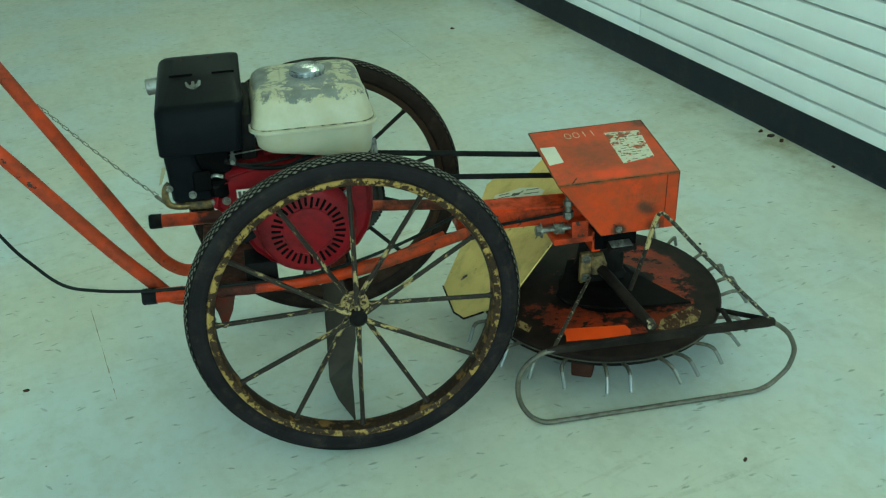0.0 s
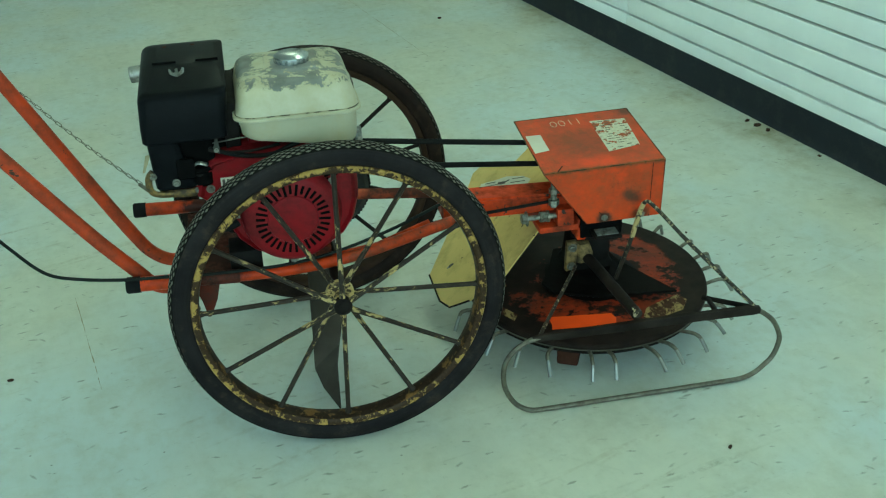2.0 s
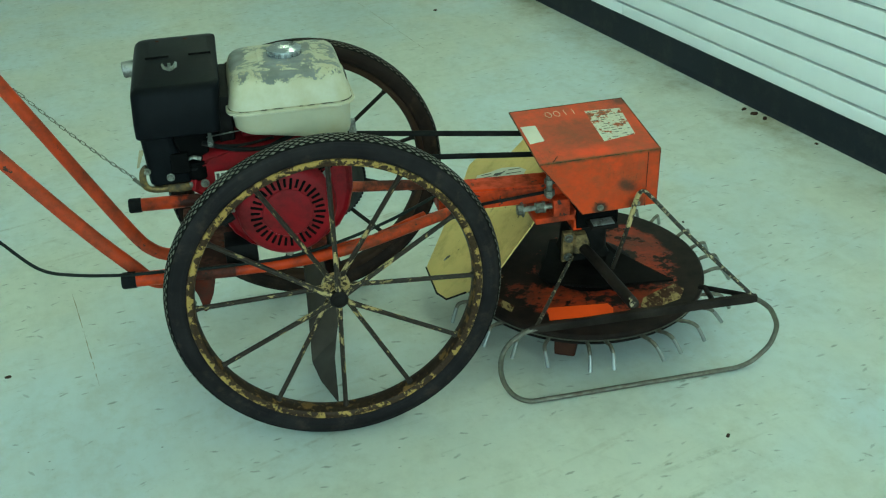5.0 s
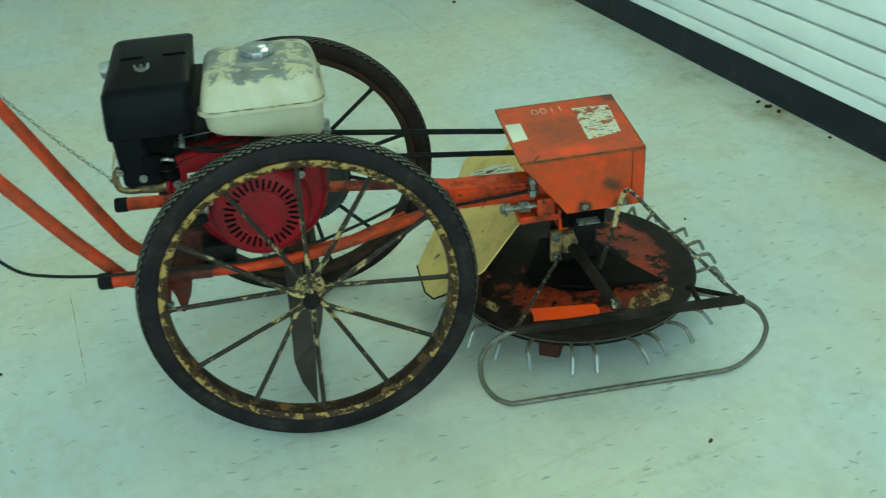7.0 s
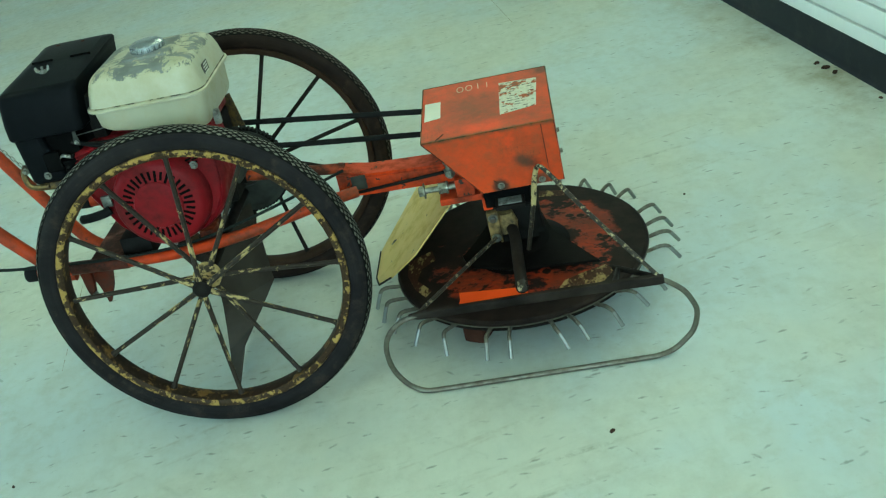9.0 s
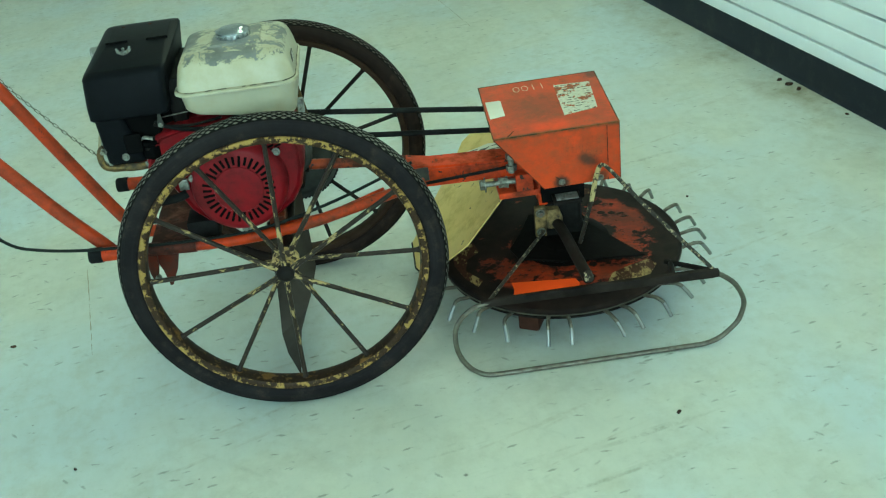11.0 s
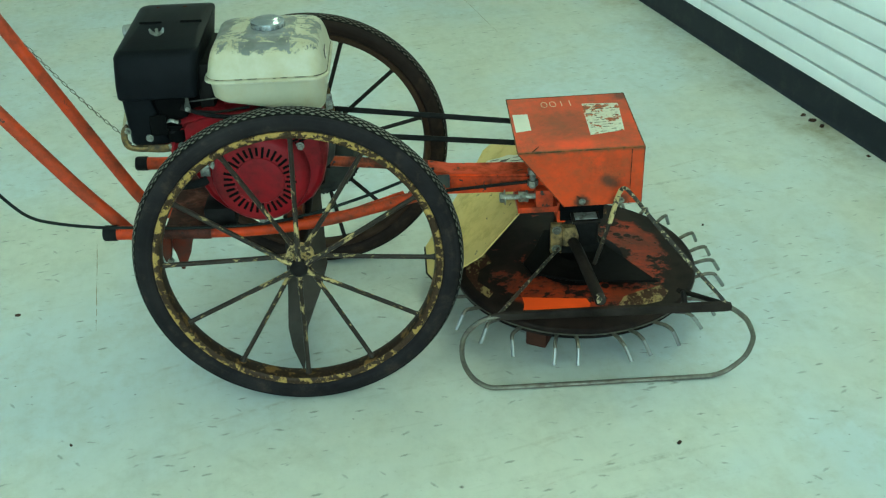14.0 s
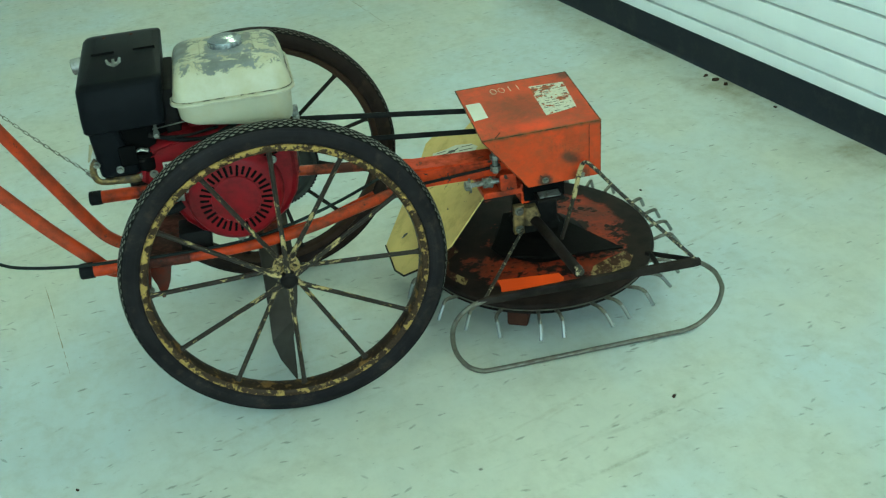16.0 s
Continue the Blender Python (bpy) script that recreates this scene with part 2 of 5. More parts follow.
def tank_top():
    """Cream paint worn off in ragged streaks down to grey primer, most of it in the middle of the lid."""
    m, t, b = material("worn_tank_top")
    v = coords(t, scale=(1.1, 0.55, 1.0))
    streak = mul(t, noise_of(t, v, 60, 8, 0.7), noise_of(t, coords(t, scale=(0.45, 1.25, 1.0), shift=(2, 5, 0)), 60, 8, 0.7), "MAXIMUM")
    broad = noise_of(t, coords(t, shift=(3, 1, 0)), 13, 3)
    tc = coords(t)
    sep = node(t, "ShaderNodeSeparateXYZ", {0: tc})
    up = step(t, sep.outputs[2], 0.052, 0.071)
    f = mul(t, mul(t, streak, 0.75), mul(t, broad, 0.35), "ADD")
    # a bare panel round the cap, sounder paint beside it
    shake = mul(t, mul(t, noise_of(t, tc, 45, 5, 0.7), 0.5, "SUBTRACT"), 0.05)
    sx, sy = mul(t, sep.outputs[0], shake, "ADD"), mul(t, sep.outputs[1], shake, "ADD")
    panel = mul(t, mul(t, step(t, sx, -0.036, -0.03), step(t, sx, 0.052, 0.046)), mul(t, step(t, sy, -0.096, -0.09), step(t, sy, 0.05, 0.035)))
    corner = mul(t, step(t, sx, -0.066, -0.074), step(t, sy, -0.02, -0.01))
    strip = mul(t, step(t, sx, -0.068, -0.062), step(t, sx, -0.034, -0.04))
    f = mul(t, f, mul(t, mul(t, panel, corner, "MAXIMUM"), 0.075), "ADD")
    f = mul(t, f, mul(t, mul(t, strip, 0.035), 0.022, "ADD"), "SUBTRACT")
    bias = mul(t, f, mul(t, mul(t, up, 1.0, "SUBTRACT"), 0.35), "ADD")
    f = step(t, bias, 0.562, 0.572)
    fringe = mul(t, mul(t, step(t, bias, 0.546, 0.56), f, "SUBTRACT"), 0.55)
    tone = noise_of(t, tc, 24, 4)
    c = blend(t, step(t, tone, 0.3, 0.7), (0.48, 0.46, 0.34), (0.4, 0.355, 0.22))
    g = blend(t, step(t, tone, 0.35, 0.65), (0.11, 0.11, 0.1), (0.19, 0.195, 0.185))
    rust = step(t, noise_of(t, tc, 30, 5, 0.7), 0.62, 0.8)
    chip = step(t, noise_of(t, coords(t, shift=(1, 4, 6)), 75, 5, 0.7), 0.69, 0.71)
    c = blend(t, mul(t, chip, 0.8), c, (0.16, 0.12, 0.07))
    c = blend(t, f, blend(t, mul(t, rust, 0.6), c, (0.4, 0.3, 0.14)), g)
    c = blend(t, fringe, c, (0.13, 0.115, 0.065))
    finish(t, b, c, 0.42, 0.0, mul(t, 1.0, f, "SUBTRACT"), 0.3, 0.0008)
    return m


def hood_paint():
    """Orange sheet with a brown film on the lid, rusty grime along its folds and a few dark smudges."""
    m, t, b = material("hood_orange_paint")
    b.inputs["Specular IOR Level"].default_value = 0.2
    v = coords(t)
    sep = node(t, "ShaderNodeSeparateXYZ", {0: v})
    rough = noise_of(t, v, 60, 5, 0.7)
    c = blend(t, step(t, noise_of(t, v, 7, 4), 0.3, 0.7), (0.57, 0.062, 0.011), (0.45, 0.053, 0.013))
    c = blend(t, mul(t, step(t, noise_of(t, v, 18, 6, 0.7), 0.44, 0.72), 0.75), c, (0.2, 0.045, 0.016))
    film = noise_of(t, coords(t, shift=(3, 8, 1)), 34, 7, 0.75)
    c = blend(t, mul(t, step(t, film, 0.46, 0.66), 0.7), c, (0.25, 0.068, 0.024))
    c = blend(t, mul(t, step(t, noise_of(t, coords(t, shift=(7, 2, 5)), 11, 4, 0.6), 0.56, 0.66), 0.55), c, (0.72, 0.06, 0.008))
    for shift, stretch in (((0, 0, 0), (9, 1.2, 2)), ((4, 4, 4), (1.4, 10, 8))):
        line = noise_of(t, coords(t, scale=stretch, shift=shift), 22, 2, 0.5)
        thin = mul(t, 1.0, step(t, mul(t, mul(t, line, 0.5, "SUBTRACT"), mul(t, line, 0.5, "SUBTRACT")), 0.0, 0.00012), "SUBTRACT")
        c = blend(t, mul(t, mul(t, thin, step(t, noise_of(t, v, 12, 3), 0.52, 0.62)), 0.55), c, (0.1, 0.04, 0.02))
    streak = noise_of(t, coords(t, scale=(1, 1, 5)), 26, 5, 0.7)
    c = blend(t, mul(t, step(t, streak, 0.6, 0.72), 0.5), c, (0.22, 0.05, 0.02))
    spots = (((-0.029, 0.029, 0.328), 0.03, 0.075, 0.62, (0.13, 0.045, 0.02)), ((-0.035, -0.06, 0.328), 0.006, 0.03, 0.7, (0.78, 0.06, 0.006)), ((0.0, -0.062, 0.328), 0.006, 0.03, 0.7, (0.78, 0.06, 0.006)), ((0.036, -0.083, 0.259), 0.003, 0.017, 0.8, (0.07, 0.04, 0.024)), ((0.046, -0.083, 0.253), 0.003, 0.017, 0.8, (0.07, 0.04, 0.024)),
             ((0.057, -0.083, 0.247), 0.004, 0.018, 0.8, (0.06, 0.035, 0.022)), ((-0.008, -0.083, 0.2105), 0.01, 0.019, 0.95, (0.05, 0.03, 0.02)),
             ((0.07, -0.083, 0.208), 0.01, 0.022, 0.8, (0.07, 0.035, 0.02)), ((0.105, 0.135, 0.328), 0.01, 0.03, 0.8, (0.05, 0.03, 0.02)))
    for place, r0, r1, much, dirt in spots:
        far = node(t, "ShaderNodeVectorMath", {0: v, 1: place})
        far.operation = "DISTANCE"
        near_it = mul(t, 1.0, step(t, mul(t, far.outputs["Value"], mul(t, mul(t, rough, 0.5, "SUBTRACT"), r1), "ADD"), r0, r1), "SUBTRACT")
        c = blend(t, mul(t, near_it, much), c, dirt)
    # grime on the folds
    fold = mul(t, mul(t, sep.outputs[2], 0.3285, "SUBTRACT"), mul(t, sep.outputs[1], 0.083, "ADD"), "SUBTRACT")
    edge = mul(t, mul(t, fold, fold), 0.5, "POWER")
    grime = mul(t, 1.0, step(t, mul(t, edge, mul(t, rough, 0.016), "SUBTRACT"), -0.007, 0.0), "SUBTRACT")
    grime = mul(t, grime, step(t, sep.outputs[1], -0.078, -0.079))
    ridge = mul(t, mul(t, 1.0, step(t, mul(t, mul(t, sep.outputs[1], 0.083, "ADD"), mul(t, rough, 0.016), "SUBTRACT"), -0.007, 0.0), "SUBTRACT"), step(t, sep.outputs[2], 0.327, 0.328))
    c = blend(t, mul(t, mul(t, grime, ridge, "MAXIMUM"), 0.85), c, (0.085, 0.055, 0.025))
    chip = step(t, noise_of(t, v, 70, 5, 0.65), 0.7, 0.72)
    c = blend(t, chip, c, (0.06, 0.035, 0.025))
    finish(t, b, c, 0.45, 0.0, noise_of(t, v, 120, 4), 0.1, 0.001)
    return m


M_HOOD = hood_paint()
M_PALE_ROD = flaky("pale_yellow_rod_paint", (0.5, 0.39, 0.18), (0.08, 0.06, 0.04), 0.51, 0.55, 130)
M_ROD_BARE = flaky("bare_rod_with_paint_traces", (0.3, 0.24, 0.13), (0.035, 0.028, 0.022), 0.36, 0.42, 150)
M_TANK_TOP = tank_top()


def tyre_rubber(name, dark, light, mud, much):
    """Aged rubber: cloudy tone, scuffs that run round the sidewall, dried mud."""
    m, t, b = material(name)
    v = coords(t)
    sep = node(t, "ShaderNodeSeparateXYZ", {0: v})
    r = mul(t, mul(t, mul(t, sep.outputs[0], sep.outputs[0]), mul(t, sep.outputs[2], sep.outputs[2]), "ADD"), 0.5, "POWER")
    c = blend(t, step(t, noise_of(t, v, 14, 5), 0.3, 0.7), dark, light)
    band = node(t, "ShaderNodeTexNoise", {"Vector": node(t, "ShaderNodeCombineXYZ", {0: mul(t, r, 60.0), 1: noise_of(t, v, 6, 3)}).outputs[0], "Scale": 3.0, "Detail": 4.0}).outputs[0]
    c = blend(t, mul(t, step(t, band, 0.5, 0.75), 0.35), c, tuple(x * 1.9 for x in light))
    dust = step(t, noise_of(t, v, 30, 6, 0.72), 0.54, 0.74)
    c = blend(t, mul(t, dust, much), c, mud)
    finish(t, b, c, 0.62, 0.0, mul(t, noise_of(t, v, 180, 4), dust, "ADD"), 0.2, 0.001)
    b.inputs["Specular IOR Level"].default_value = 0.06
    return m


M_TYRE = tyre_rubber("old_tyre_rubber", (0.0095, 0.0082, 0.009), (0.021, 0.018, 0.0185), (0.075, 0.052, 0.036), 0.4)
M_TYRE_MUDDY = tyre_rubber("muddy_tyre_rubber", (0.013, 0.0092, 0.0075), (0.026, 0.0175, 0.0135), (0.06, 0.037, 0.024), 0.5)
M_GREASE = plain("thick_black_grease", (0.0055, 0.0045, 0.004), 0.5, 60, 0.5, 0.5)
M_FOLD = flaky("grimy_fold", (0.22, 0.075, 0.022), (0.075, 0.055, 0.026), 0.42, 0.52, 60, 0.6)
M_SMUDGE = plain("dark_grease_smudge", (0.05, 0.03, 0.02), 0.6, 200, 0.5)
M_SEAM = flaky("rusty_seam_dirt", (0.36, 0.32, 0.2), (0.1, 0.09, 0.055), 0.47, 0.53, 90, 0.6)
M_GROOVE = plain("black_tread_groove", (0.009, 0.009, 0.008), 0.8, 120, 0.3)
M_LUG = plain("dusty_worn_lug", (0.105, 0.094, 0.07), 0.6, 50, 0.5)
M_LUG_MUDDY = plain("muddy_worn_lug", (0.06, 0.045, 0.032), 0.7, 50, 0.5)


def disc_paint():
    """Orange deck under thick black grease, in rough patches with sharp edges; the rim is bare dark steel. Shade at the
    rear left is painted in as more black.
    """
    m, t, b = material("greasy_deck_paint")
    v = coords(t)
    big = noise_of(t, coords(t, scale=(1, 1.6, 1)), 15, 6, 0.72)
    small = noise_of(t, v, 70, 5, 0.7)
    tc = node(t, "ShaderNodeSeparateXYZ", {0: v})
    r = mul(t, mul(t, mul(t, tc.outputs[0], tc.outputs[0]), mul(t, tc.outputs[1], tc.outputs[1]), "ADD"), 0.5, "POWER")
    rim = step(t, mul(t, r, mul(t, noise_of(t, v, 26, 4), 0.06), "ADD"), 0.224, 0.238)
    hub = mul(t, 1.0, step(t, mul(t, r, mul(t, noise_of(t, v, 12, 5, 0.7), 0.26), "ADD"), 0.225, 0.245), "SUBTRACT")
    # shade towards the rear left, put into the colour on top of the grease
    behind = mul(t, step(t, mul(t, tc.outputs[1], tc.outputs[0], "SUBTRACT"), 0.03, 0.2), 0.17)
    grease = step(t, mul(t, mul(t, mul(t, big, 0.85), mul(t, small, 0.15), "ADD"), behind, "ADD"), 0.512, 0.56)
    spots = node(t, "ShaderNodeTexVoronoi", {"Vector": v, "Scale": 34.0, "Randomness": 1.0})
    dot = mul(t, 1.0, step(t, mul(t, spots.outputs["Distance"], mul(t, small, 0.35), "ADD"), 0.44, 0.49), "SUBTRACT")
    dot = mul(t, dot, step(t, node(t, "ShaderNodeSeparateColor", {0: spots.outputs["Color"]}).outputs[0], 0.5, 0.52))
    grease = mul(t, grease, dot, "MAXIMUM")
    f = node(t, "ShaderNodeClamp", {0: mul(t, mul(t, grease, rim, "ADD"), hub, "ADD")}).outputs[0]
    tone = noise_of(t, v, 28, 5)
    orange = blend(t, step(t, tone, 0.3, 0.7), (0.35, 0.036, 0.0095), (0.18, 0.024, 0.0095))
    orange = blend(t, mul(t, step(t, noise_of(t, coords(t, shift=(1, 7, 2)), 9, 5, 0.65), 0.42, 0.66), 0.75), orange, (0.07, 0.02, 0.01))
    orange = blend(t, mul(t, step(t, noise_of(t, coords(t, scale=(1, 2.2, 1), shift=(2, 3, 9)), 32, 6, 0.75), 0.45, 0.62), 0.6), orange, (0.075, 0.024, 0.012))
    pale = step(t, noise_of(t, coords(t, shift=(4, 2, 1)), 20, 5, 0.75), 0.66, 0.7)
    orange = blend(t, mul(t, pale, 0.5), orange, (0.35, 0.22, 0.1))
    black = blend(t, step(t, tone, 0.3, 0.7), (0.007, 0.0048, 0.004), (0.02, 0.0125, 0.0095))
    finish(t, b, blend(t, f, orange, black), node(t, "ShaderNodeMapRange", {0: f, 1: 0.0, 2: 1.0, 3: 0.42, 4: 0.6}).outputs[0], 0.0,
           mul(t, f, mul(t, small, 0.4), "ADD"), 0.35, 0.001)
    b.inputs["Specular IOR Level"].default_value = 0.1
    return m


M_DISC = disc_paint()


def vinyl_tile():
    """Pale vinyl tile: cloudy tone with bluish window light painted in, short dark dashes along one way, scuffs and
    brown stains, per-tile shade.
    """
    m, t, b = material("pale_vinyl_tile")
    geo = t.nodes.new("ShaderNodeNewGeometry")
    p = node(t, "ShaderNodeMapping", {"Vector": geo.outputs["Position"], "Rotation": (0, 0, radians(77.9)), "Scale": (1, 1, 1)}).outputs[0]
    cloud = noise_of(t, p, 1.6, 5, 0.6)
    fine = noise_of(t, p, 30, 5, 0.65)
    c = blend(t, step(t, cloud, 0.3, 0.7), (0.5, 0.5, 0.44), (0.6, 0.62, 0.575))
    # bluish clouds: window light mirrored in the floor, put into the tile colour
    light_hue = step(t, noise_of(t, node(t, "ShaderNodeMapping", {"Vector": p, "Location": (7, 3, 0)}).outputs[0], 1.7, 4, 0.55), 0.4, 0.6)
    c = blend(t, 0.36, c, blend(t, light_hue, (0.57, 0.55, 0.4), (0.48, 0.59, 0.67)))
    c = blend(t, mul(t, step(t, fine, 0.35, 0.75), 0.3), c, (0.43, 0.43, 0.37))
    mid = noise_of(t, p, 7.5, 7, 0.72)
    c = blend(t, mul(t, step(t, mid, 0.48, 0.72), 0.38), c, (0.37, 0.355, 0.26))
    c = blend(t, mul(t, step(t, noise_of(t, p, 60, 6, 0.75), 0.62, 0.72), 0.4), c, (0.3, 0.28, 0.2))
    info = t.nodes.new("ShaderNodeObjectInfo")
    c = blend(t, mul(t, info.outputs["Random"], 0.08), c, (0.46, 0.465, 0.43))
    # dashes: stretched cells, each a short streak
    for angle, share, ink in ((48, 0.8, 0.5), (-14, 0.7, 0.6), (-34, 0.82, 0.5), (10, 0.76, 0.55)):
        turned = node(t, "ShaderNodeMapping", {"Vector": geo.outputs["Position"], "Rotation": (0, 0, radians(angle)), "Location": (angle * 0.13, share, 0)}).outputs[0]
        warp = node(t, "ShaderNodeMapping", {"Vector": turned, "Scale": (23, 76, 1)}).outputs[0]
        vor = node(t, "ShaderNodeTexVoronoi", {"Vector": warp, "Scale": 1.0, "Randomness": 1.0})
        pick = node(t, "ShaderNodeSeparateColor", {0: vor.outputs["Color"]})
        dash = mul(t, mul(t, vor.outputs["Distance"], mul(t, noise_of(t, p, 130, 5, 0.7), 0.55), "ADD"), mul(t, pick.outputs[1], 0.34), "SUBTRACT")
        dash = mul(t, mul(t, 1.0, step(t, dash, 0.1, 0.26), "SUBTRACT"), step(t, pick.outputs[0], share, share + 0.12))
        c = blend(t, mul(t, dash, ink), c, (0.12, 0.12, 0.095))
    # long faint scuffs, and dirt swept against the wall
    for angle, shift, tint in ((-22, 1.7, (0.27, 0.22, 0.13)), (38, 5.1, (0.38, 0.38, 0.31)), (-14, 9.3, (0.25, 0.24, 0.17))):
        long = node(t, "ShaderNodeMapping", {"Vector": geo.outputs["Position"], "Rotation": (0, 0, radians(angle)), "Location": (shift, shift, 0)}).outputs[0]
        long = node(t, "ShaderNodeMapping", {"Vector": long, "Scale": (1.6, 26, 1)}).outputs[0]
        scuff = mul(t, step(t, noise_of(t, long, 1.0, 3, 0.5), 0.64, 0.73), step(t, noise_of(t, p, 24, 5, 0.75), 0.42, 0.62))
        c = blend(t, mul(t, scuff, 0.55), c, tint)
    away = node(t, "ShaderNodeVectorMath", {0: geo.outputs["Position"], 1: (0.9779, 0.2093, 0)})
    away.operation = "DOT_PRODUCT"
    swept = mul(t, step(t, away.outputs["Value"], 1.46, 1.63), step(t, noise_of(t, p, 5, 6, 0.7), 0.46, 0.66))
    c = blend(t, mul(t, swept, 0.75), c, (0.24, 0.2, 0.1))
    stain = mul(t, step(t, noise_of(t, p, 2.3, 6, 0.7), 0.55, 0.78), step(t, noise_of(t, p, 11, 5, 0.75), 0.45, 0.7))
    c = blend(t, mul(t, stain, 0.45), c, (0.34, 0.3, 0.19))
    smear = node(t, "ShaderNodeMapping", {"Vector": p, "Scale": (2.2, 7.0, 1)}).outputs[0]
    c = blend(t, mul(t, step(t, noise_of(t, smear, 1.7, 7, 0.72), 0.5, 0.75), 0.26), c, (0.36, 0.36, 0.31))
    spot = node(t, "ShaderNodeTexVoronoi", {"Vector": p, "Scale": 5.5, "Randomness": 1.0})
    sp = mul(t, 1.0, step(t, mul(t, spot.outputs["Distance"], mul(t, noise_of(t, p, 90, 3), 0.03), "ADD"), 0.03, 0.045), "SUBTRACT")
    crumbs = node(t, "ShaderNodeTexVoronoi", {"Vector": p, "Scale": 19.0, "Randomness": 1.0})
    fleck = mul(t, 1.0, step(t, mul(t, crumbs.outputs["Distance"], mul(t, noise_of(t, p, 160, 3), 0.06), "ADD"), 0.05, 0.085), "SUBTRACT")
    fleck = mul(t, fleck, step(t, node(t, "ShaderNodeSeparateColor", {0: crumbs.outputs["Color"]}).outputs[0], 0.7, 0.9))
    c = blend(t, mul(t, fleck, 0.7), c, (0.1, 0.09, 0.065))
    sel = step(t, node(t, "ShaderNodeSeparateColor", {0: spot.outputs["Color"]}).outputs[2], 0.72, 0.74)
    c = blend(t, mul(t, mul(t, sp, sel), 0.8), c, (0.06, 0.055, 0.04))
    finish(t, b, c, node(t, "ShaderNodeMapRange", {0: fine, 1: 0.3, 2: 0.7, 3: 0.3, 4: 0.46}).outputs[0], 0.0, fine, 0.05, 0.001)
    b.inputs["Specular IOR Level"].default_value = 0.5
    return m


M_TILE = vinyl_tile()
M_JOINT = plain("tile_joint_dirt", (0.5, 0.5, 0.45), 0.8)
M_JOINT_DIRT = plain("brown_joint_dirt", (0.24, 0.21, 0.13), 0.8)
M_SLAT = plain("white_slat_panel", (0.88, 0.89, 0.89), 0.5, 30, 0.03, 0.03)
M_GAP = plain("slat_groove", (0.3, 0.3, 0.28), 0.8)


def cove_vinyl():
    m, t, b = material("black_vinyl_base")
    v = coords(t)
    scuff = step(t, noise_of(t, v, 14, 6, 0.75), 0.5, 0.75)
    c = blend(t, mul(t, scuff, 0.35), (0.011, 0.013, 0.02), (0.08, 0.075, 0.06))
    finish(t, b, c, 0.5, 0.0, noise_of(t, v, 60, 3), 0.05, 0.001)
    b.inputs["Specular IOR Level"].default_value = 0.25
    return m


M_COVE = cove_vinyl()


def glow(name, colour, strength):
    m, t, b = material(name)
    b.inputs["Emission Color"].default_value = (*colour, 1)
    b.inputs["Emission Strength"].default_value = strength
    return m


M_TUBE = glow("lit_diffuser", (1.0, 0.97, 0.64), 9.4)


# ---- mesh helpers ----
def mesh_of(bm, mat, smooth=False, sharp=35):
    bmesh.ops.recalc_face_normals(bm, faces=bm.faces)
    data = bpy.data.meshes.new("mesh")
    bm.to_mesh(data)
    bm.free()
    for m in (mat if isinstance(mat, (list, tuple)) else [mat]):
        data.materials.append(m)
    if smooth:
        data.shade_smooth()
        data.set_sharp_from_angle(angle=radians(sharp))
    return data


def part(name, bm, mat, parent, label="", smooth=True, m=None, kind=""):
    ob = new(name, mesh_of(bm, mat, smooth))
    ob.parent = parent
    if m is not None:
        ob.matrix_basis = m
    return tagged(ob, label, kind=kind)


def part_again(ob, parent, m):
    twin = new(ob.name.split(".")[0], ob.data)
    twin.parent, twin.matrix_basis = parent, m
    return twin


def smooth_path(pts, n=6):
    p = [Vector(q) for q in pts]
    p = [2 * p[0] - p[1]] + p + [2 * p[-1] - p[-2]]
    out = []
    for i in range(1, len(p) - 2):
        for k in range(n):
            s = k / n
            a, b, c, d = p[i - 1], p[i], p[i + 1], p[i + 2]
            out.append(0.5 * (2 * b + (c - a) * s + (2 * a - 5 * b + 4 * c - d) * s * s + (3 * b - a - 3 * c + d) * s ** 3))
    return out + [p[-2]]


def sweep(bm, pts, r, seg=10, closed=False, cap=True, flat=1.0):
    """A round (or flattened) bar along a path."""
    pts = [Vector(q) for q in pts]
    n = len(pts)
    tang = []
    for i in range(n):
        a, b = (pts[i - 1], pts[(i + 1) % n]) if closed else (pts[max(0, i - 1)], pts[min(n - 1, i + 1)])
        tang.append((b - a).normalized())
    side = tang[0].orthogonal().normalized()
    rings = []
    for i in range(n):
        side = (side - tang[i] * side.dot(tang[i])).normalized()
        up = tang[i].cross(side)
        rad = r[i] if isinstance(r, (list, tuple)) else r
        rings.append([bm.verts.new(pts[i] + rad * (math.cos(a) * side + flat * math.sin(a) * up))
                      for a in (2 * math.pi * k / seg for k in range(seg))])
    for i in range(n if closed else n - 1):
        a, b = rings[i], rings[(i + 1) % n]
        for k in range(seg):
            bm.faces.new((a[k], a[(k + 1) % seg], b[(k + 1) % seg], b[k]))
    if cap and not closed:
        bm.faces.new(rings[0])
        bm.faces.new(rings[-1])
    return bm


def bar(p0, p1, r, seg=10, bm=None):
    return sweep(bm or bmesh.new(), [p0, p1], r, seg)


def loft(rings, cap=True, bm=None):
    bm = bm or bmesh.new()
    vs = [[bm.verts.new(q) for q in ring] for ring in rings]
    n = len(vs[0])
    for a, b in zip(vs, vs[1:]):
        for k in range(n):
            bm.faces.new((a[k], a[(k + 1) % n], b[(k + 1) % n], b[k]))
    if cap:
        bm.faces.new(vs[0])
        bm.faces.new(vs[-1])
    return bm


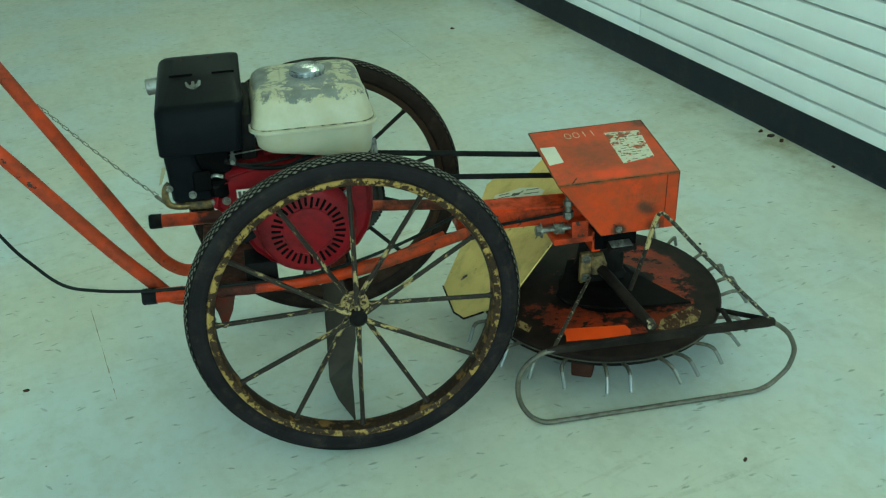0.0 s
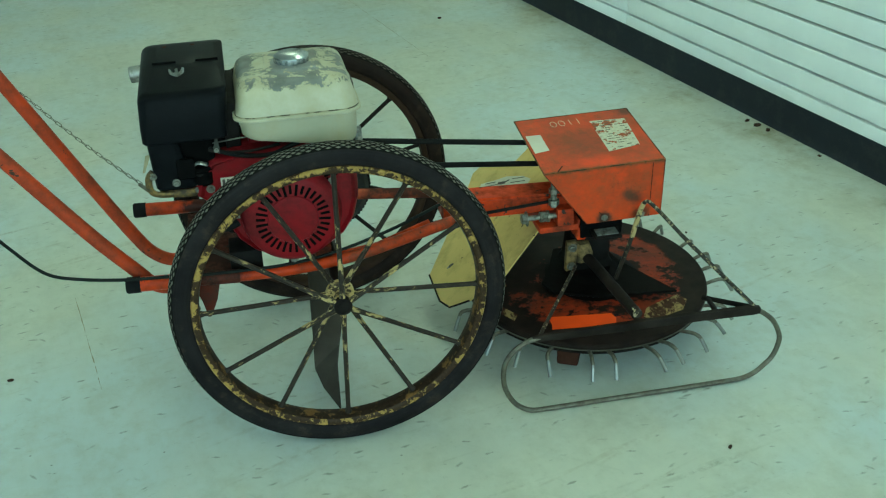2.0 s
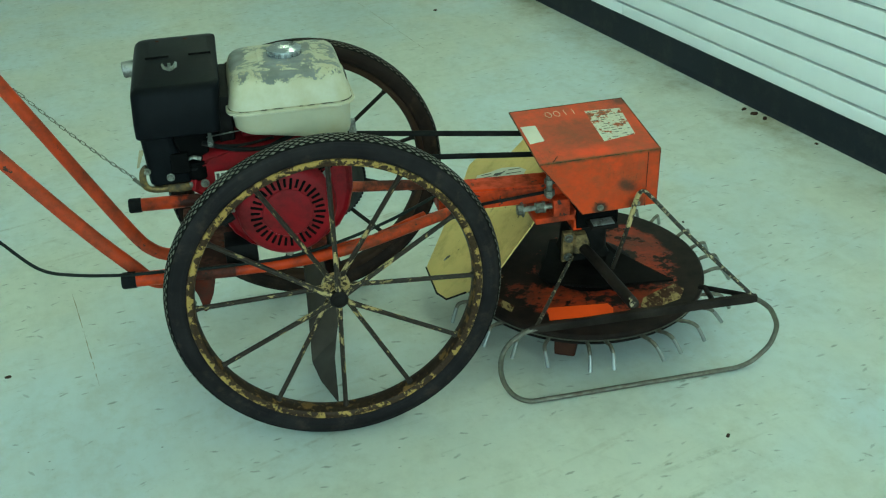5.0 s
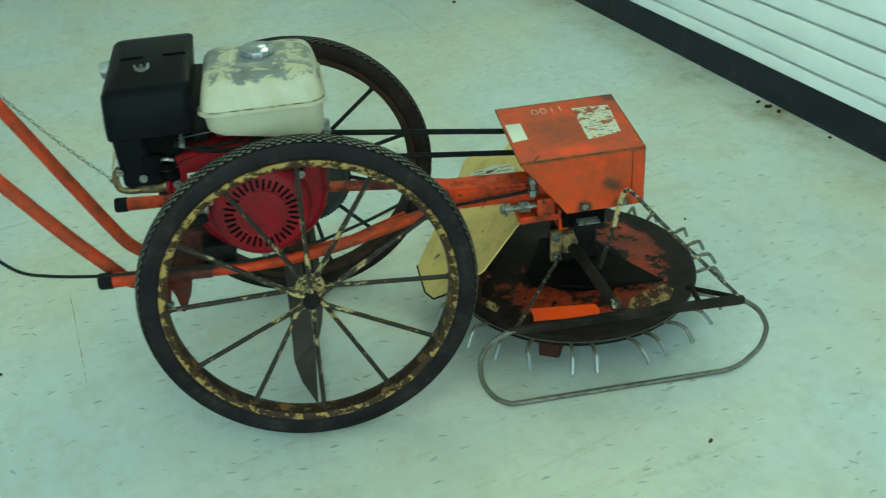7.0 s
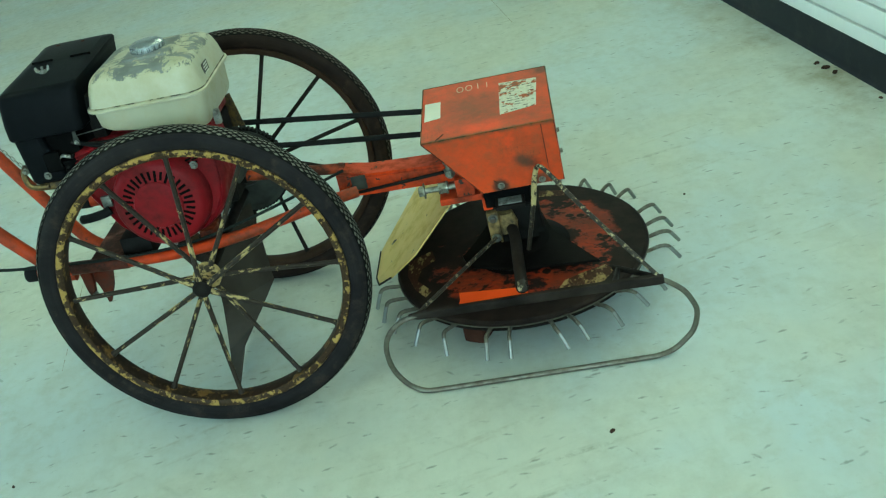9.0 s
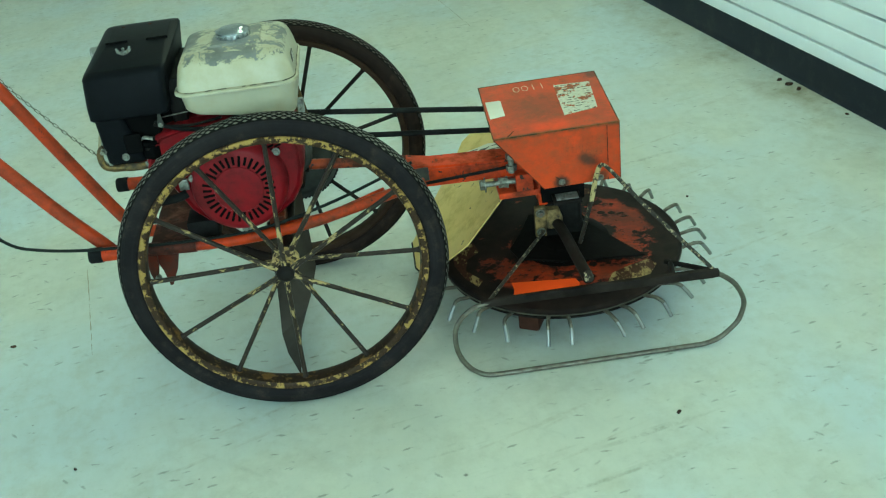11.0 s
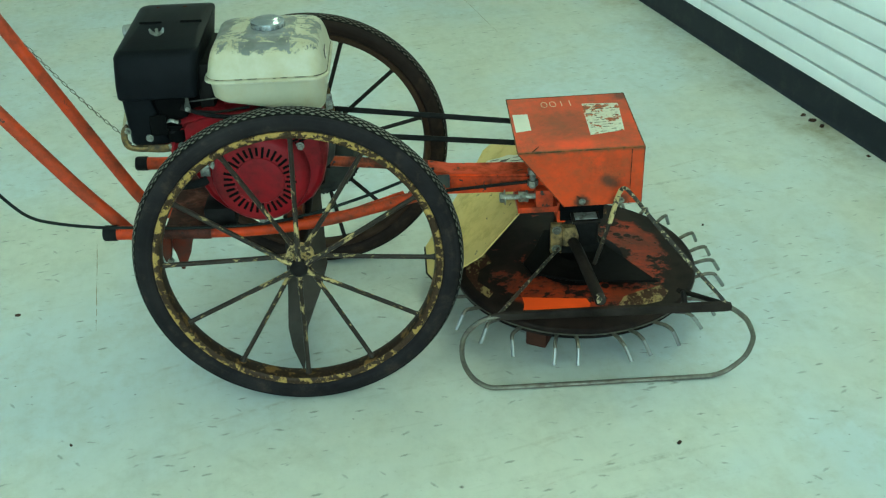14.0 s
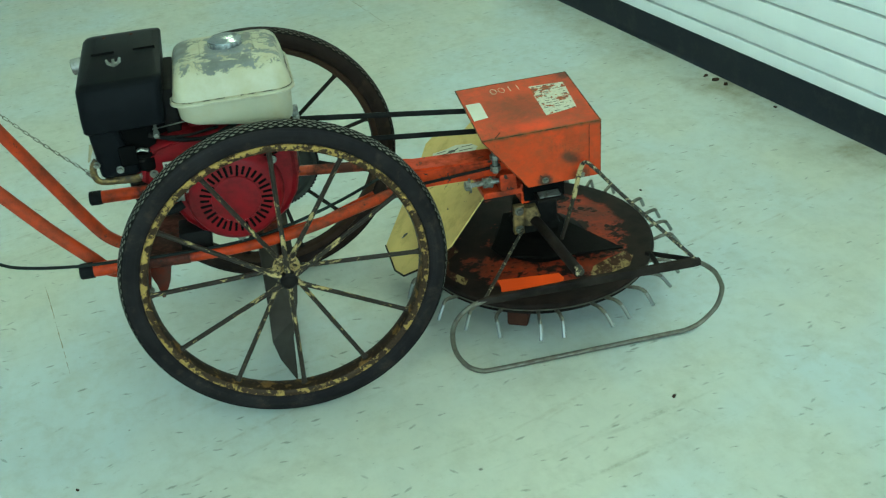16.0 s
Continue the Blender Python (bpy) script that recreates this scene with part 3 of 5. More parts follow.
def round_rect(x0, x1, y0, y1, rad, z, seg=5):
    out = []
    for cx, cy, a0 in ((x1 - rad, y1 - rad, 0), (x0 + rad, y1 - rad, 90), (x0 + rad, y0 + rad, 180), (x1 - rad, y0 + rad, 270)):
        for k in range(seg + 1):
            a = radians(a0 + 90 * k / seg)
            out.append((cx + rad * math.cos(a), cy + rad * math.sin(a), z))
    return out


def lathe(profile, seg=48, axis="y", bm=None):
    """Profile of (radius, along), turned round the axis."""
    bm = bm or bmesh.new()
    rings = []
    for r, h in profile:
        ring = []
        for k in range(seg):
            a = 2 * math.pi * k / seg
            c, s = r * math.cos(a), r * math.sin(a)
            ring.append(bm.verts.new((c, h, s) if axis == "y" else (c, s, h)))
        rings.append(ring)
    for a, b in zip(rings, rings[1:]):
        for k in range(seg):
            bm.faces.new((a[k], a[(k + 1) % seg], b[(k + 1) % seg], b[k]))
    return bm


def box(x0, x1, y0, y1, z0, z1, bevel=0.003, seg=2, bm=None):
    out = bmesh.new()
    bmesh.ops.create_cube(out, size=1.0)
    bmesh.ops.transform(out, matrix=Matrix.Translation(((x0 + x1) / 2, (y0 + y1) / 2, (z0 + z1) / 2)) @ Matrix.Diagonal((x1 - x0, y1 - y0, z1 - z0, 1)), verts=out.verts)
    if bevel:
        bmesh.ops.bevel(out, geom=out.edges[:], offset=bevel, segments=seg, affect="EDGES", profile=0.6)
    return join(bm, out)


def join(bm, other):
    if bm is None:
        return other
    data = bpy.data.meshes.new("tmp")
    other.to_mesh(data)
    other.free()
    bm.from_mesh(data)
    bpy.data.meshes.remove(data)
    return bm


def sheet(points, thick, normal, bevel=0.0008):
    """A flat plate: its outline in space, thickened along the normal."""
    n = Vector(normal).normalized() * thick
    bm = bmesh.new()
    a = [bm.verts.new(Vector(p)) for p in points]
    b = [bm.verts.new(Vector(p) + n) for p in points]
    bm.faces.new(a)
    bm.faces.new(b)
    for i in range(len(a)):
        j = (i + 1) % len(a)
        bm.faces.new((a[i], a[j], b[j], b[i]))
    if bevel:
        bmesh.ops.bevel(bm, geom=bm.edges[:], offset=bevel, segments=1, affect="EDGES")
    return bm


def hex_bolt(p, way, r, h, shank=0.0):
    """A hexagon head with a washer, facing along way, and a shank behind it."""
    bm = bmesh.new()
    way = Vector(way).normalized()
    p = Vector(p)
    sweep(bm, [p, p + way * h * 0.15], r * 1.45, 16)
    sweep(bm, [p + way * h * 0.15, p + way * h * 0.92, p + way * h], [r, r, r * 0.86], 6)
    if shank:
        sweep(bm, [p - way * shank, p], r * 0.55, 10)
    return bm


# ---- the room ----
def box_in_room(name, x0, x1, y0, y1, z0, z1, mat, label):
    ob = new(name, mesh_of(box(x0, x1, y0, y1, z0, z1, 0), mat))
    ob.matrix_world = ROOM
    return tagged(ob, label, kind="structure")


def wall_with_window(name, window, along, x0, x1, y0, y1, w0, w1, label):
    """A wall with one wide opening, and the window in it."""
    bm = bmesh.new()
    if along == "y":
        for a, b, c, d in ((y0, w0, 0, TALL), (w1, y1, 0, TALL), (w0, w1, 0, 0.5), (w0, w1, 2.55, TALL)):
            box(x0, x1, a, b, c, d, 0, 2, bm)
    else:
        for a, b, c, d in ((x0, w0, 0, TALL), (w1, x1, 0, TALL), (w0, w1, 0, 0.5), (w0, w1, 2.55, TALL)):
            box(a, b, y0, y1, c, d, 0, 2, bm)
    ob = new(name, mesh_of(bm, M_PLASTER))
    ob.matrix_world = ROOM
    tagged(ob, label, kind="structure")
    fr = new(window)
    fr.matrix_world = ROOM
    tagged(fr, "wide shop window in a pale metal frame", "window", kind="structure")
    n = 4
    for i in range(n + 1):
        s = w0 + (w1 - w0) * i / n
        s0, s1 = max(w0, s - 0.03), min(w1, s + 0.03)
        part("mullion", box(x0 + 0.05, x1 - 0.05, s0, s1, 0.5, 2.55, 0.004) if along == "y" else box(s0, s1, y0 + 0.05, y1 - 0.05, 0.5, 2.55, 0.004), M_ALU, fr)


wall_a = box_in_room("wall_panelled", U0, U1, 0.018, 0.15, 0, TALL, M_GAP, "wall behind white slotted panels")
wall_b = box_in_room("wall_back", U0 - 0.12, U0, V1, 0.15, 0, TALL, M_PLASTER, "plain pale painted wall")
wall_with_window("wall_front", "window_1", "y", U1, U1 + 0.14, V1, 0.15, -5.5, -0.7, "pale painted shop front wall")
wall_with_window("wall_side", "window_2", "x", U0 - 0.12, U1 + 0.14, V1 - 0.14, V1, 0.9, 5.1, "pale painted side wall")
box_in_room("ceiling", U0 - 0.12, U1 + 0.14, V1 - 0.14, 0.15, TALL, TALL + 0.1, M_CEILING, "flat white ceiling")


def ceiling_light():
    base = new("ceiling_light")
    tagged(base, "lit fluorescent ceiling light with a pale diffuser", "ceiling light", "ceiling lights in rows")
    fr = bmesh.new()
    for a in (box(-0.62, 0.62, -0.16, -0.145, -0.06, 0, 0.003), box(-0.62, 0.62, 0.145, 0.16, -0.06, 0, 0.003),
              box(-0.62, -0.605, -0.145, 0.145, -0.06, 0, 0.003), box(0.605, 0.62, -0.145, 0.145, -0.06, 0, 0.003)):
        join(fr, a)
    part("frame", fr, M_PLASTER, base)
    part("diffuser", box(-0.605, 0.605, -0.145, 0.145, -0.05, -0.03, 0.002), M_TUBE, base, "glowing diffuser")
    return base


first = ceiling_light()
first.matrix_world = ROOM @ pose(1.8, -0.75, TALL)
for u, v in ((-0.7, -0.75), (6.8, -0.75), (1.8, -3.4), (4.5, -2.3), (6.8, -3.4)):
    copy_thing(first, ROOM @ pose(u, v, TALL))

# cove base, thicker at its foot
prof = [(0, 0.0), (-0.016, 0.0), (-0.0125, 0.004), (-0.008, 0.012), (-0.0065, 0.022), (-0.006, 0.1), (-0.0045, 0.105), (0, 0.105)]
bm = loft([[(u, y + 0.012, z) for y, z in prof] for u in np.linspace(U0, U1, 40)])
cove = new("baseboard", mesh_of(bm, M_COVE, True))
cove.matrix_world = ROOM
tagged(cove, "scuffed black vinyl cove base along the wall", kind="structure")

# slotted panels: each board between two grooves
PITCH, LOW = 0.0706, 0.149
rows_of_boards = [(0.1055, LOW - 0.004)] + [(LOW + PITCH * i + 0.004, LOW + PITCH * (i + 1) - 0.004) for i in range(39)]
for length, starts in ((2.4 - 0.003, (1.04 - 2.4, 1.04, 1.04 + 2.4, 1.04 + 4.8)),):
    shared = {}
    for z0, z1 in rows_of_boards:
        key = round(z1 - z0, 4)
        if key not in shared:
            bm = box(0, length, 0, 0.018, 0, z1 - z0, 0.0022, 2)
            shared[key] = mesh_of(bm, M_SLAT, True)
        for u in starts:
            ob = new("board", shared[key])
            ob.parent, ob.matrix_basis = wall_a, pose(u, 0, z0)

# rolling rack by the far end of the wall: only its feet come into view
rack = new("rolling_rack")
tagged(rack, "dark rolling rack standing on black casters", "rack")
rack.matrix_world = pose(0.49, 3.33, 0, 0, 0, -12)
part("base_frame", box(-0.28, 0.28, -0.04, 0.3, 0.11, 0.14, 0.005), M_BLACK_STEEL, rack)
for x in (-0.25, 0.25):
    for y in (0.28,):
        part("post", box(x - 0.014, x + 0.014, y - 0.014, y + 0.014, 0.14, 1.5, 0.003), M_BLACK_STEEL, rack)
for x, y in ((-0.25, 0.0), (0.25, 0.0), (-0.25, 0.27), (0.25, 0.27)):
    c = part("caster", lathe([(0.0, -0.013), (0.03, -0.013), (0.036, -0.008), (0.036, 0.008), (0.03, 0.013), (0.0, 0.013)], 24), M_BELT, rack, m=pose(x, y, 0.036))
    part("fork", join(box(-0.012, 0.012, -0.02, -0.016, -0.01, 0.075, 0.001), join(box(-0.012, 0.012, 0.016, 0.02, -0.01, 0.075, 0.001), box(-0.02, 0.02, -0.02, 0.02, 0.068, 0.075, 0.001))), M_STEEL, c)

# ---- the mower ----
AXLE_Z, TRACK = 0.305, 0.5475
mower = new("brush_mower")
tagged(mower, "old orange walk-behind brush mower with spoked wheels and red engine", "mower")


# wheels
def tyre_mesh():
    """Round casing with a flatter sidewall, a shoulder ridge where the tread ends and a bead ridge by the rim."""
    n, seg = 44, 128
    bm = bmesh.new()
    rings = []
    for i in range(seg):
        a = 2 * math.pi * i / seg
        ring = []
        for k in range(n):
            p = 2 * math.pi * k / n
            q = abs(math.degrees(math.atan2(math.sin(p), math.cos(p))))
            ridge = 0.0009 * math.exp(-((q - 53) / 4) ** 2) + 0.0008 * math.exp(-((q - 118) / 6) ** 2) - 0.0005 * math.exp(-((q - 100) / 7) ** 2)
            r, y = 0.2815 + (0.0225 + ridge) * math.cos(p), (0.0214 + ridge) * math.sin(p)
            ring.append(bm.verts.new((r * math.cos(a), y, r * math.sin(a))))
        rings.append(ring)
    for i in range(seg):
        a, b = rings[i], rings[(i + 1) % seg]
        for k in range(n):
            f = bm.faces.new((a[k], a[(k + 1) % n], b[(k + 1) % n], b[k]))
            f.material_index = 1 if min(k + 0.5, n - k - 0.5) / n * 360 < 46 else 0
    return bm


def tread_mesh():
    """Diamond lugs, nine rows, raised above the black grooves."""
    bm = bmesh.new()
    count = 112
    for row in range(-4, 5):
        phi = radians(row * 9.6)
        for i in range(count):
            a = 2 * math.pi * (i + 0.5 * (row % 2)) / count
            da, dp = 2 * math.pi / count * 0.5, radians(9.6)

            def at(u, w, h):
                p, r = phi + w * dp, 0.0225 + h
                rr = 0.2815 + r * math.cos(p)
                return (rr * math.cos(a + u * da), r * math.sin(p), rr * math.sin(a + u * da))
            low = [bm.verts.new(at(u * 0.84, w * 0.8, -0.0008)) for u, w in ((1, 0), (0, 1), (-1, 0), (0, -1))]
            top = [bm.verts.new(at(u * 0.64, w * 0.58, 0.001)) for u, w in ((1, 0), (0, 1), (-1, 0), (0, -1))]
            bm.faces.new(top)
            for k in range(4):
                bm.faces.new((low[k], low[(k + 1) % 4], top[(k + 1) % 4], top[k])).material_index = 1
    return bm


def build_wheel(y, turn, paint, channel, spoke_paint, inner, rubber, lugs):
    half = [(0.266, 0.0165), (0.2645, 0.0192), (0.2625, 0.0195), (0.2565, 0.0188), (0.2532, 0.0168), (0.2518, 0.012), (0.2508, 0.004)]
    rim = lathe([(r, -h) for r, h in half] + [(r, h) for r, h in half[::-1]] + [(0.266, -0.0165)], 112)
    for f in rim.faces:
        c = f.calc_center_median()
        f.material_index = 0 if abs(c.y) > 0.0158 else 1
    wheel = part("wheel", rim, [paint, channel], mower, "spoked steel wheel with flaking yellow paint" if y == 0 else "spoked steel wheel, dark and rusty", m=pose(0, y, AXLE_Z, 0, turn, 0))
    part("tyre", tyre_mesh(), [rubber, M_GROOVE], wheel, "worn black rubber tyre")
    part("tread", tread_mesh(), [lugs, M_GROOVE], wheel, smooth=False, kind="stuff")
    hub = lathe([(0.0, -0.036), (0.012, -0.036), (0.0165, -0.032), (0.0175, -0.022), (0.015, -0.02), (0.0145, 0.01), (0.017, 0.012),
                 (0.026, 0.014), (0.026, 0.026), (0.017, 0.03), (0.014, 0.036), (0.0, 0.036)], 28)
    for f in hub.faces:
        f.material_index = 1 if f.calc_center_median().y < -0.019 else 0
    part("hub", hub, [M_HUB, M_BLACK_STEEL], wheel, "hub with yellow paint and a dark end cap")
    first = None
    for k in range(12):
        y0 = -0.026 if k % 2 == 0 else 0.02
        # built along x, then turned; two lengths of lean
        m = pose(0, 0, 0, 0, -(28.7 + 30 * k), 0)
        if k < 2:
            bm = sweep(bmesh.new(), [(0.012, y0, 0), (0.05, y0 * 0.86, 0), (0.1, y0 * 0.62, 0), (0.244, 0, 0), (0.2512, 0, 0)], [0.006, 0.0048, 0.0046, 0.0046, 0.0068], 10)
            for f in bm.faces:
                f.material_index = 0
            ob = part("spoke", bm, [spoke_paint, inner], wheel, m=m)
            first = (first or []) + [ob]
        else:
            part_again(first[k % 2], wheel, m)
    return wheel


wheel_near = build_wheel(0.0, 0, M_RIM, M_RIM_BARE, M_SPOKE, M_HUB, M_TYRE, M_LUG)
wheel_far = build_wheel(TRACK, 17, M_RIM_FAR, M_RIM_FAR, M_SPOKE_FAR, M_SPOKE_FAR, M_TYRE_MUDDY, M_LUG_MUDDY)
part("axle", bar((0, 0.03, AXLE_Z), (0, TRACK - 0.03, AXLE_Z), 0.011, 14), M_BLACK_STEEL, mower)

# frame rails with rubber end caps
for y, bend in ((0.112, True), (0.4355, False)):
    pts = [(-0.37, y, 0.326), (-0.25, y, 0.321), (-0.14, y, 0.316), (-0.04, y, 0.319)]
    pts += [(0.05, y + 0.003, 0.329), (0.14, y + 0.022, 0.34), (0.22, y + 0.045, 0.348), (0.28, y + 0.065, 0.35)] if bend else [(0.02, y, 0.322)]
    run = smooth_path(pts, 6)
    cut = 4 if bend else 9
    back, mid, front = run[:cut + 1], run[cut:11], run[10:]
    rail = part("frame_rail", sweep(bmesh.new(), front, 0.0112, 14), M_RAIL, mower, "orange steel frame tube")
    part("rear_section", sweep(bmesh.new(), back, 0.0138, 14), M_RAIL, rail)
    part("greasy_section", sweep(bmesh.new(), mid, 0.0132, 14), M_OILED, rail, "tube section black with grease")
    part("end_cap", lathe([(0.0, 0.0), (0.013, 0.0), (0.0155, 0.003), (0.0155, 0.026), (0.0, 0.026)], 20, "z"), M_BELT, rail, "black rubber end cap", m=pose(-0.381, y, 0.3262, 0, 92, 0))
part("rail_brace", sweep(bmesh.new(), [(-0.06, 0.135, 0.312), (0.09, 0.15, 0.322), (0.2, 0.18, 0.343)], 0.009, 8, flat=0.5), M_ORANGE, mower)

# plates below the engine
part("engine_plate", box(-0.272, -0.135, 0.115, 0.42, 0.305, 0.312, 0.002), M_OILED, mower, "oil-blackened engine bed plate")
part("hanging_tab", sheet([(-0.262, 0.116, 0.304), (-0.214, 0.116, 0.304), (-0.222, 0.114, 0.272), (-0.238, 0.111, 0.238), (-0.244, 0.111, 0.238), (-0.249, 0.114, 0.27)], 0.006, (0, 1, 0)), M_RUSTY, mower, "rusty orange pointed tab under the rail")
part("rear_lug", sheet([(-0.278, 0.106, 0.312), (-0.254, 0.106, 0.312), (-0.256, 0.106, 0.285), (-0.261, 0.106, 0.262), (-0.271, 0.106, 0.256), (-0.275, 0.106, 0.27)], 0.012, (0, 1, 0), 0.002), M_RUSTY, mower, "dark rusty lug under the rail")
part("lug_bolt", hex_bolt((-0.262, 0.108, 0.262), (0, -1, 0), 0.005, 0.007), M_BOLT, mower)
left = [(-0.018, 0.03, 0.042), (-0.042, 0.095, 0.05), (-0.054, 0.145, 0.065), (-0.052, 0.163, 0.113), (-0.05, 0.176, 0.15), (-0.048, 0.19, 0.22), (-0.046, 0.2, 0.3)]
right = [(-0.0165, 0.032, 0.044), (-0.01, 0.115, 0.088), (0.001, 0.17, 0.098), (0.01, 0.217, 0.105), (0.021, 0.325, 0.115), (0.02, 0.33, 0.2), (0.02, 0.33, 0.3)]
bm = bmesh.new()
left, right = [bm.verts.new(p) for p in left], [bm.verts.new(p) for p in right]
for k in range(6):
    bm.faces.new((left[k], right[k], right[k + 1], left[k + 1]))
bmesh.ops.recalc_face_normals(bm, faces=bm.faces)
bmesh.ops.solidify(bm, geom=bm.faces[:], thickness=0.0025)
part("under_blade", bm, M_SKIRT, mower, "dark twisted steel blade hanging under the axle")

# handlebars
for pts in ([(-0.825, 0.142, 0.956), (-0.573, 0.142, 0.619), (-0.499, 0.142, 0.517), (-0.421, 0.142, 0.411), (-0.361, 0.142, 0.338), (-0.341, 0.142, 0.313), (-0.322, 0.142, 0.3), (-0.3, 0.142, 0.296)],
            [(-0.728, 0.362, 0.957), (-0.589, 0.36, 0.697), (-0.514, 0.36, 0.557), (-0.435, 0.36, 0.409), (-0.376, 0.36, 0.301), (-0.349, 0.36, 0.263), (-0.316, 0.36, 0.242), (-0.285, 0.36, 0.245), (-0.24, 0.36, 0.262)]):
    part("handlebar", sweep(bmesh.new(), smooth_path(pts, 5), 0.0133, 14), M_HANDLE, mower, "bent orange handlebar tube with scuffed paint")
part("cable", sweep(bmesh.new(), smooth_path([(-0.83, 0.15, 0.9), (-0.7, 0.11, 0.68), (-0.593, 0.09, 0.492), (-0.553, 0.09, 0.431), (-0.509, 0.09, 0.382), (-0.457, 0.09, 0.363), (-0.378, 0.092, 0.349), (-0.3, 0.096, 0.342), (-0.2, 0.098, 0.335), (-0.05, 0.1, 0.338), (0.1, 0.12, 0.365), (0.26, 0.19, 0.392)], 6), 0.0032, 8), M_CABLE, mower, "thin black control cable")

# chain from the handlebar to the carburettor bracket
link = bmesh.new()
oval = [(0.0035 * math.cos(a) + (0.0058 if math.cos(a) > 0 else -0.0058), 0.0034 * math.sin(a), 0) for a in (2 * math.pi * (k + 0.5) / 14 for k in range(14))]
sweep(link, oval, 0.00085, 5, closed=True)
link_mesh = mesh_of(link, M_STEEL, True)
c0, c1 = Vector((-0.526, 0.345, 0.625)), Vector((-0.331, 0.205, 0.483))
chain = part("chain", bar(c1 + Vector((-0.004, 0, 0)), c1 + Vector((0.012, -0.02, -0.006)), 0.0035, 8), M_STEEL, mower, "slack steel chain")
LINKS = 23
for i in range(-1, LINKS):
    s = (i + 0.5) / LINKS
    p = c0.lerp(c1, s) + Vector((0, 0, -0.007 * 4 * s * (1 - s)))
    ob = new("link", link_mesh)
    ob.parent = chain
    ob.matrix_basis = Matrix.Translation(p) @ (c1 - c0).to_track_quat("X", "Z").to_matrix().to_4x4() @ pose(0, 0, 0, 90 * (i % 2) + 25, 0, 0) @ Matrix.Scale(0.76, 4)

# ---- engine ----
outline = [(-0.232, 0.487), (-0.226, 0.512), (-0.203, 0.548), (-0.16, 0.559), (-0.04, 0.559), (0.028, 0.552), (0.051, 0.54), (0.059, 0.49), (0.058, 0.45), (0.048, 0.41),
           (0.028, 0.379), (-0.003, 0.357), (-0.04, 0.345), (-0.075, 0.342), (-0.11, 0.348), (-0.142, 0.364), (-0.168, 0.39), (-0.188, 0.43), (-0.205, 0.465)]


def inset(pts, d):
    cx, cz = sum(p[0] for p in pts) / len(pts), sum(p[1] for p in pts) / len(pts)
    return [(x + (cx - x) * d, z + (cz - z) * d) for x, z in pts]


rings = []
for y, d in ((0.118, 0.09), (0.112, 0.05), (0.116, 0.02), (0.125, 0.0), (0.215, 0.0)):
    rings.append([(x, y, z) for x, z in inset(outline, d)])
engine = part("engine", loft(rings), M_RED, mower, "red engine shroud with dusty paint")
FAN = Vector((-0.067, 0, 0.4345))
cover = part("recoil_cover", lathe([(0.0, 0.0785), (0.04, 0.0785), (0.045, 0.0795), (0.0465, 0.082), (0.074, 0.083), (0.081, 0.0855), (0.087, 0.093), (0.0905, 0.104), (0.092, 0.12)], 64), M_RED, engine, "round red pull-start cover with dark slots", m=pose(FAN.x, 0, FAN.z))
# thin black boxes, just proud of the cover, painted as the shade in its slots
slot_mesh = mesh_of(box(-0.0025, 0.0025, 0.0816, 0.0836, 0.0, 0.0235, 0.0005, 1), M_RECESS_SHADE)
stub_mesh = mesh_of(box(-0.0025, 0.0025, 0.0816, 0.0836, 0.0, 0.017, 0.0005, 1), M_RECESS_SHADE)
for k in range(34):
    ob = new("slot", slot_mesh if k % 2 else stub_mesh)
    ob.parent, ob.matrix_basis = engine, pose(FAN.x, 0, FAN.z, 0, 360 / 34 * k, 0) @ pose(0, 0, 0.0445 if k % 2 else 0.05)
louvre = mesh_of(box(-0.0065, 0.0065, 0.1095, 0.1125, -0.0017, 0.0017, 0.0005, 1), M_RECESS_SHADE)
for i in range(4):
    for j in range(2):
        for x, z in ((0.002 + 0.014 * j - 0.004 * i, 0.5 - 0.0075 * i), (-0.018 + 0.012 * j, 0.536 - 0.007 * i)):
            ob = new("slot", louvre)
            ob.parent, ob.matrix_basis = engine, pose(x, 0, z, 0, -18, 0)
for p in ((0.011, 0.108, 0.489), (-0.15, 0.1, 0.462), (-0.072, 0.1, 0.345), (-0.205, 0.11, 0.5)):
    part("shroud_bolt", hex_bolt(p, (0, -1, 0), 0.0055, 0.006), M_BOLT, engine)
part("pull_handle", sweep(bmesh.new(), smooth_path([(-0.225, 0.098, 0.425), (-0.205, 0.092, 0.428), (-0.178, 0.092, 0.432), (-0.165, 0.096, 0.436)], 4), 0.0085, 10), M_BELT, engine, "black pull-start grip")
part("switch_tab", box(-0.178, -0.16, 0.1, 0.106, 0.44, 0.462, 0.001), M_BOLT, engine)
lab = part("engine_label", box(-0.186, -0.15, 0.1085, 0.1105, 0.503, 0.519, 0.0004, 1), M_PAPER, engine, "small white engine label")
for i in range(4):
    part("print", box(-0.183 + 0.008 * i, -0.178 + 0.008 * i, 0.1078, 0.1088, 0.506, 0.516, 0, 1), M_INK, engine)
part("crankcase", box(-0.19, 0.045, 0.2, 0.34, 0.36, 0.53, 0.012, 3), M_DARK, mower, "dark oily crankcase")
part("side_cover", lathe([(0.0, -0.02), (0.034, -0.02), (0.042, -0.012), (0.045, 0.0), (0.045, 0.03)], 32), M_IRON, mower, "dark oily side cover", m=pose(0.022, 0.235, 0.425))
part("top_shroud", box(-0.13, 0.05, 0.16, 0.3, 0.53, 0.57, 0.012, 3), M_RED, mower, "red cooling shroud under the tank")
part("mount_block", box(-0.19, -0.13, 0.135, 0.2, 0.312, 0.355, 0.004), M_DARK, mower)
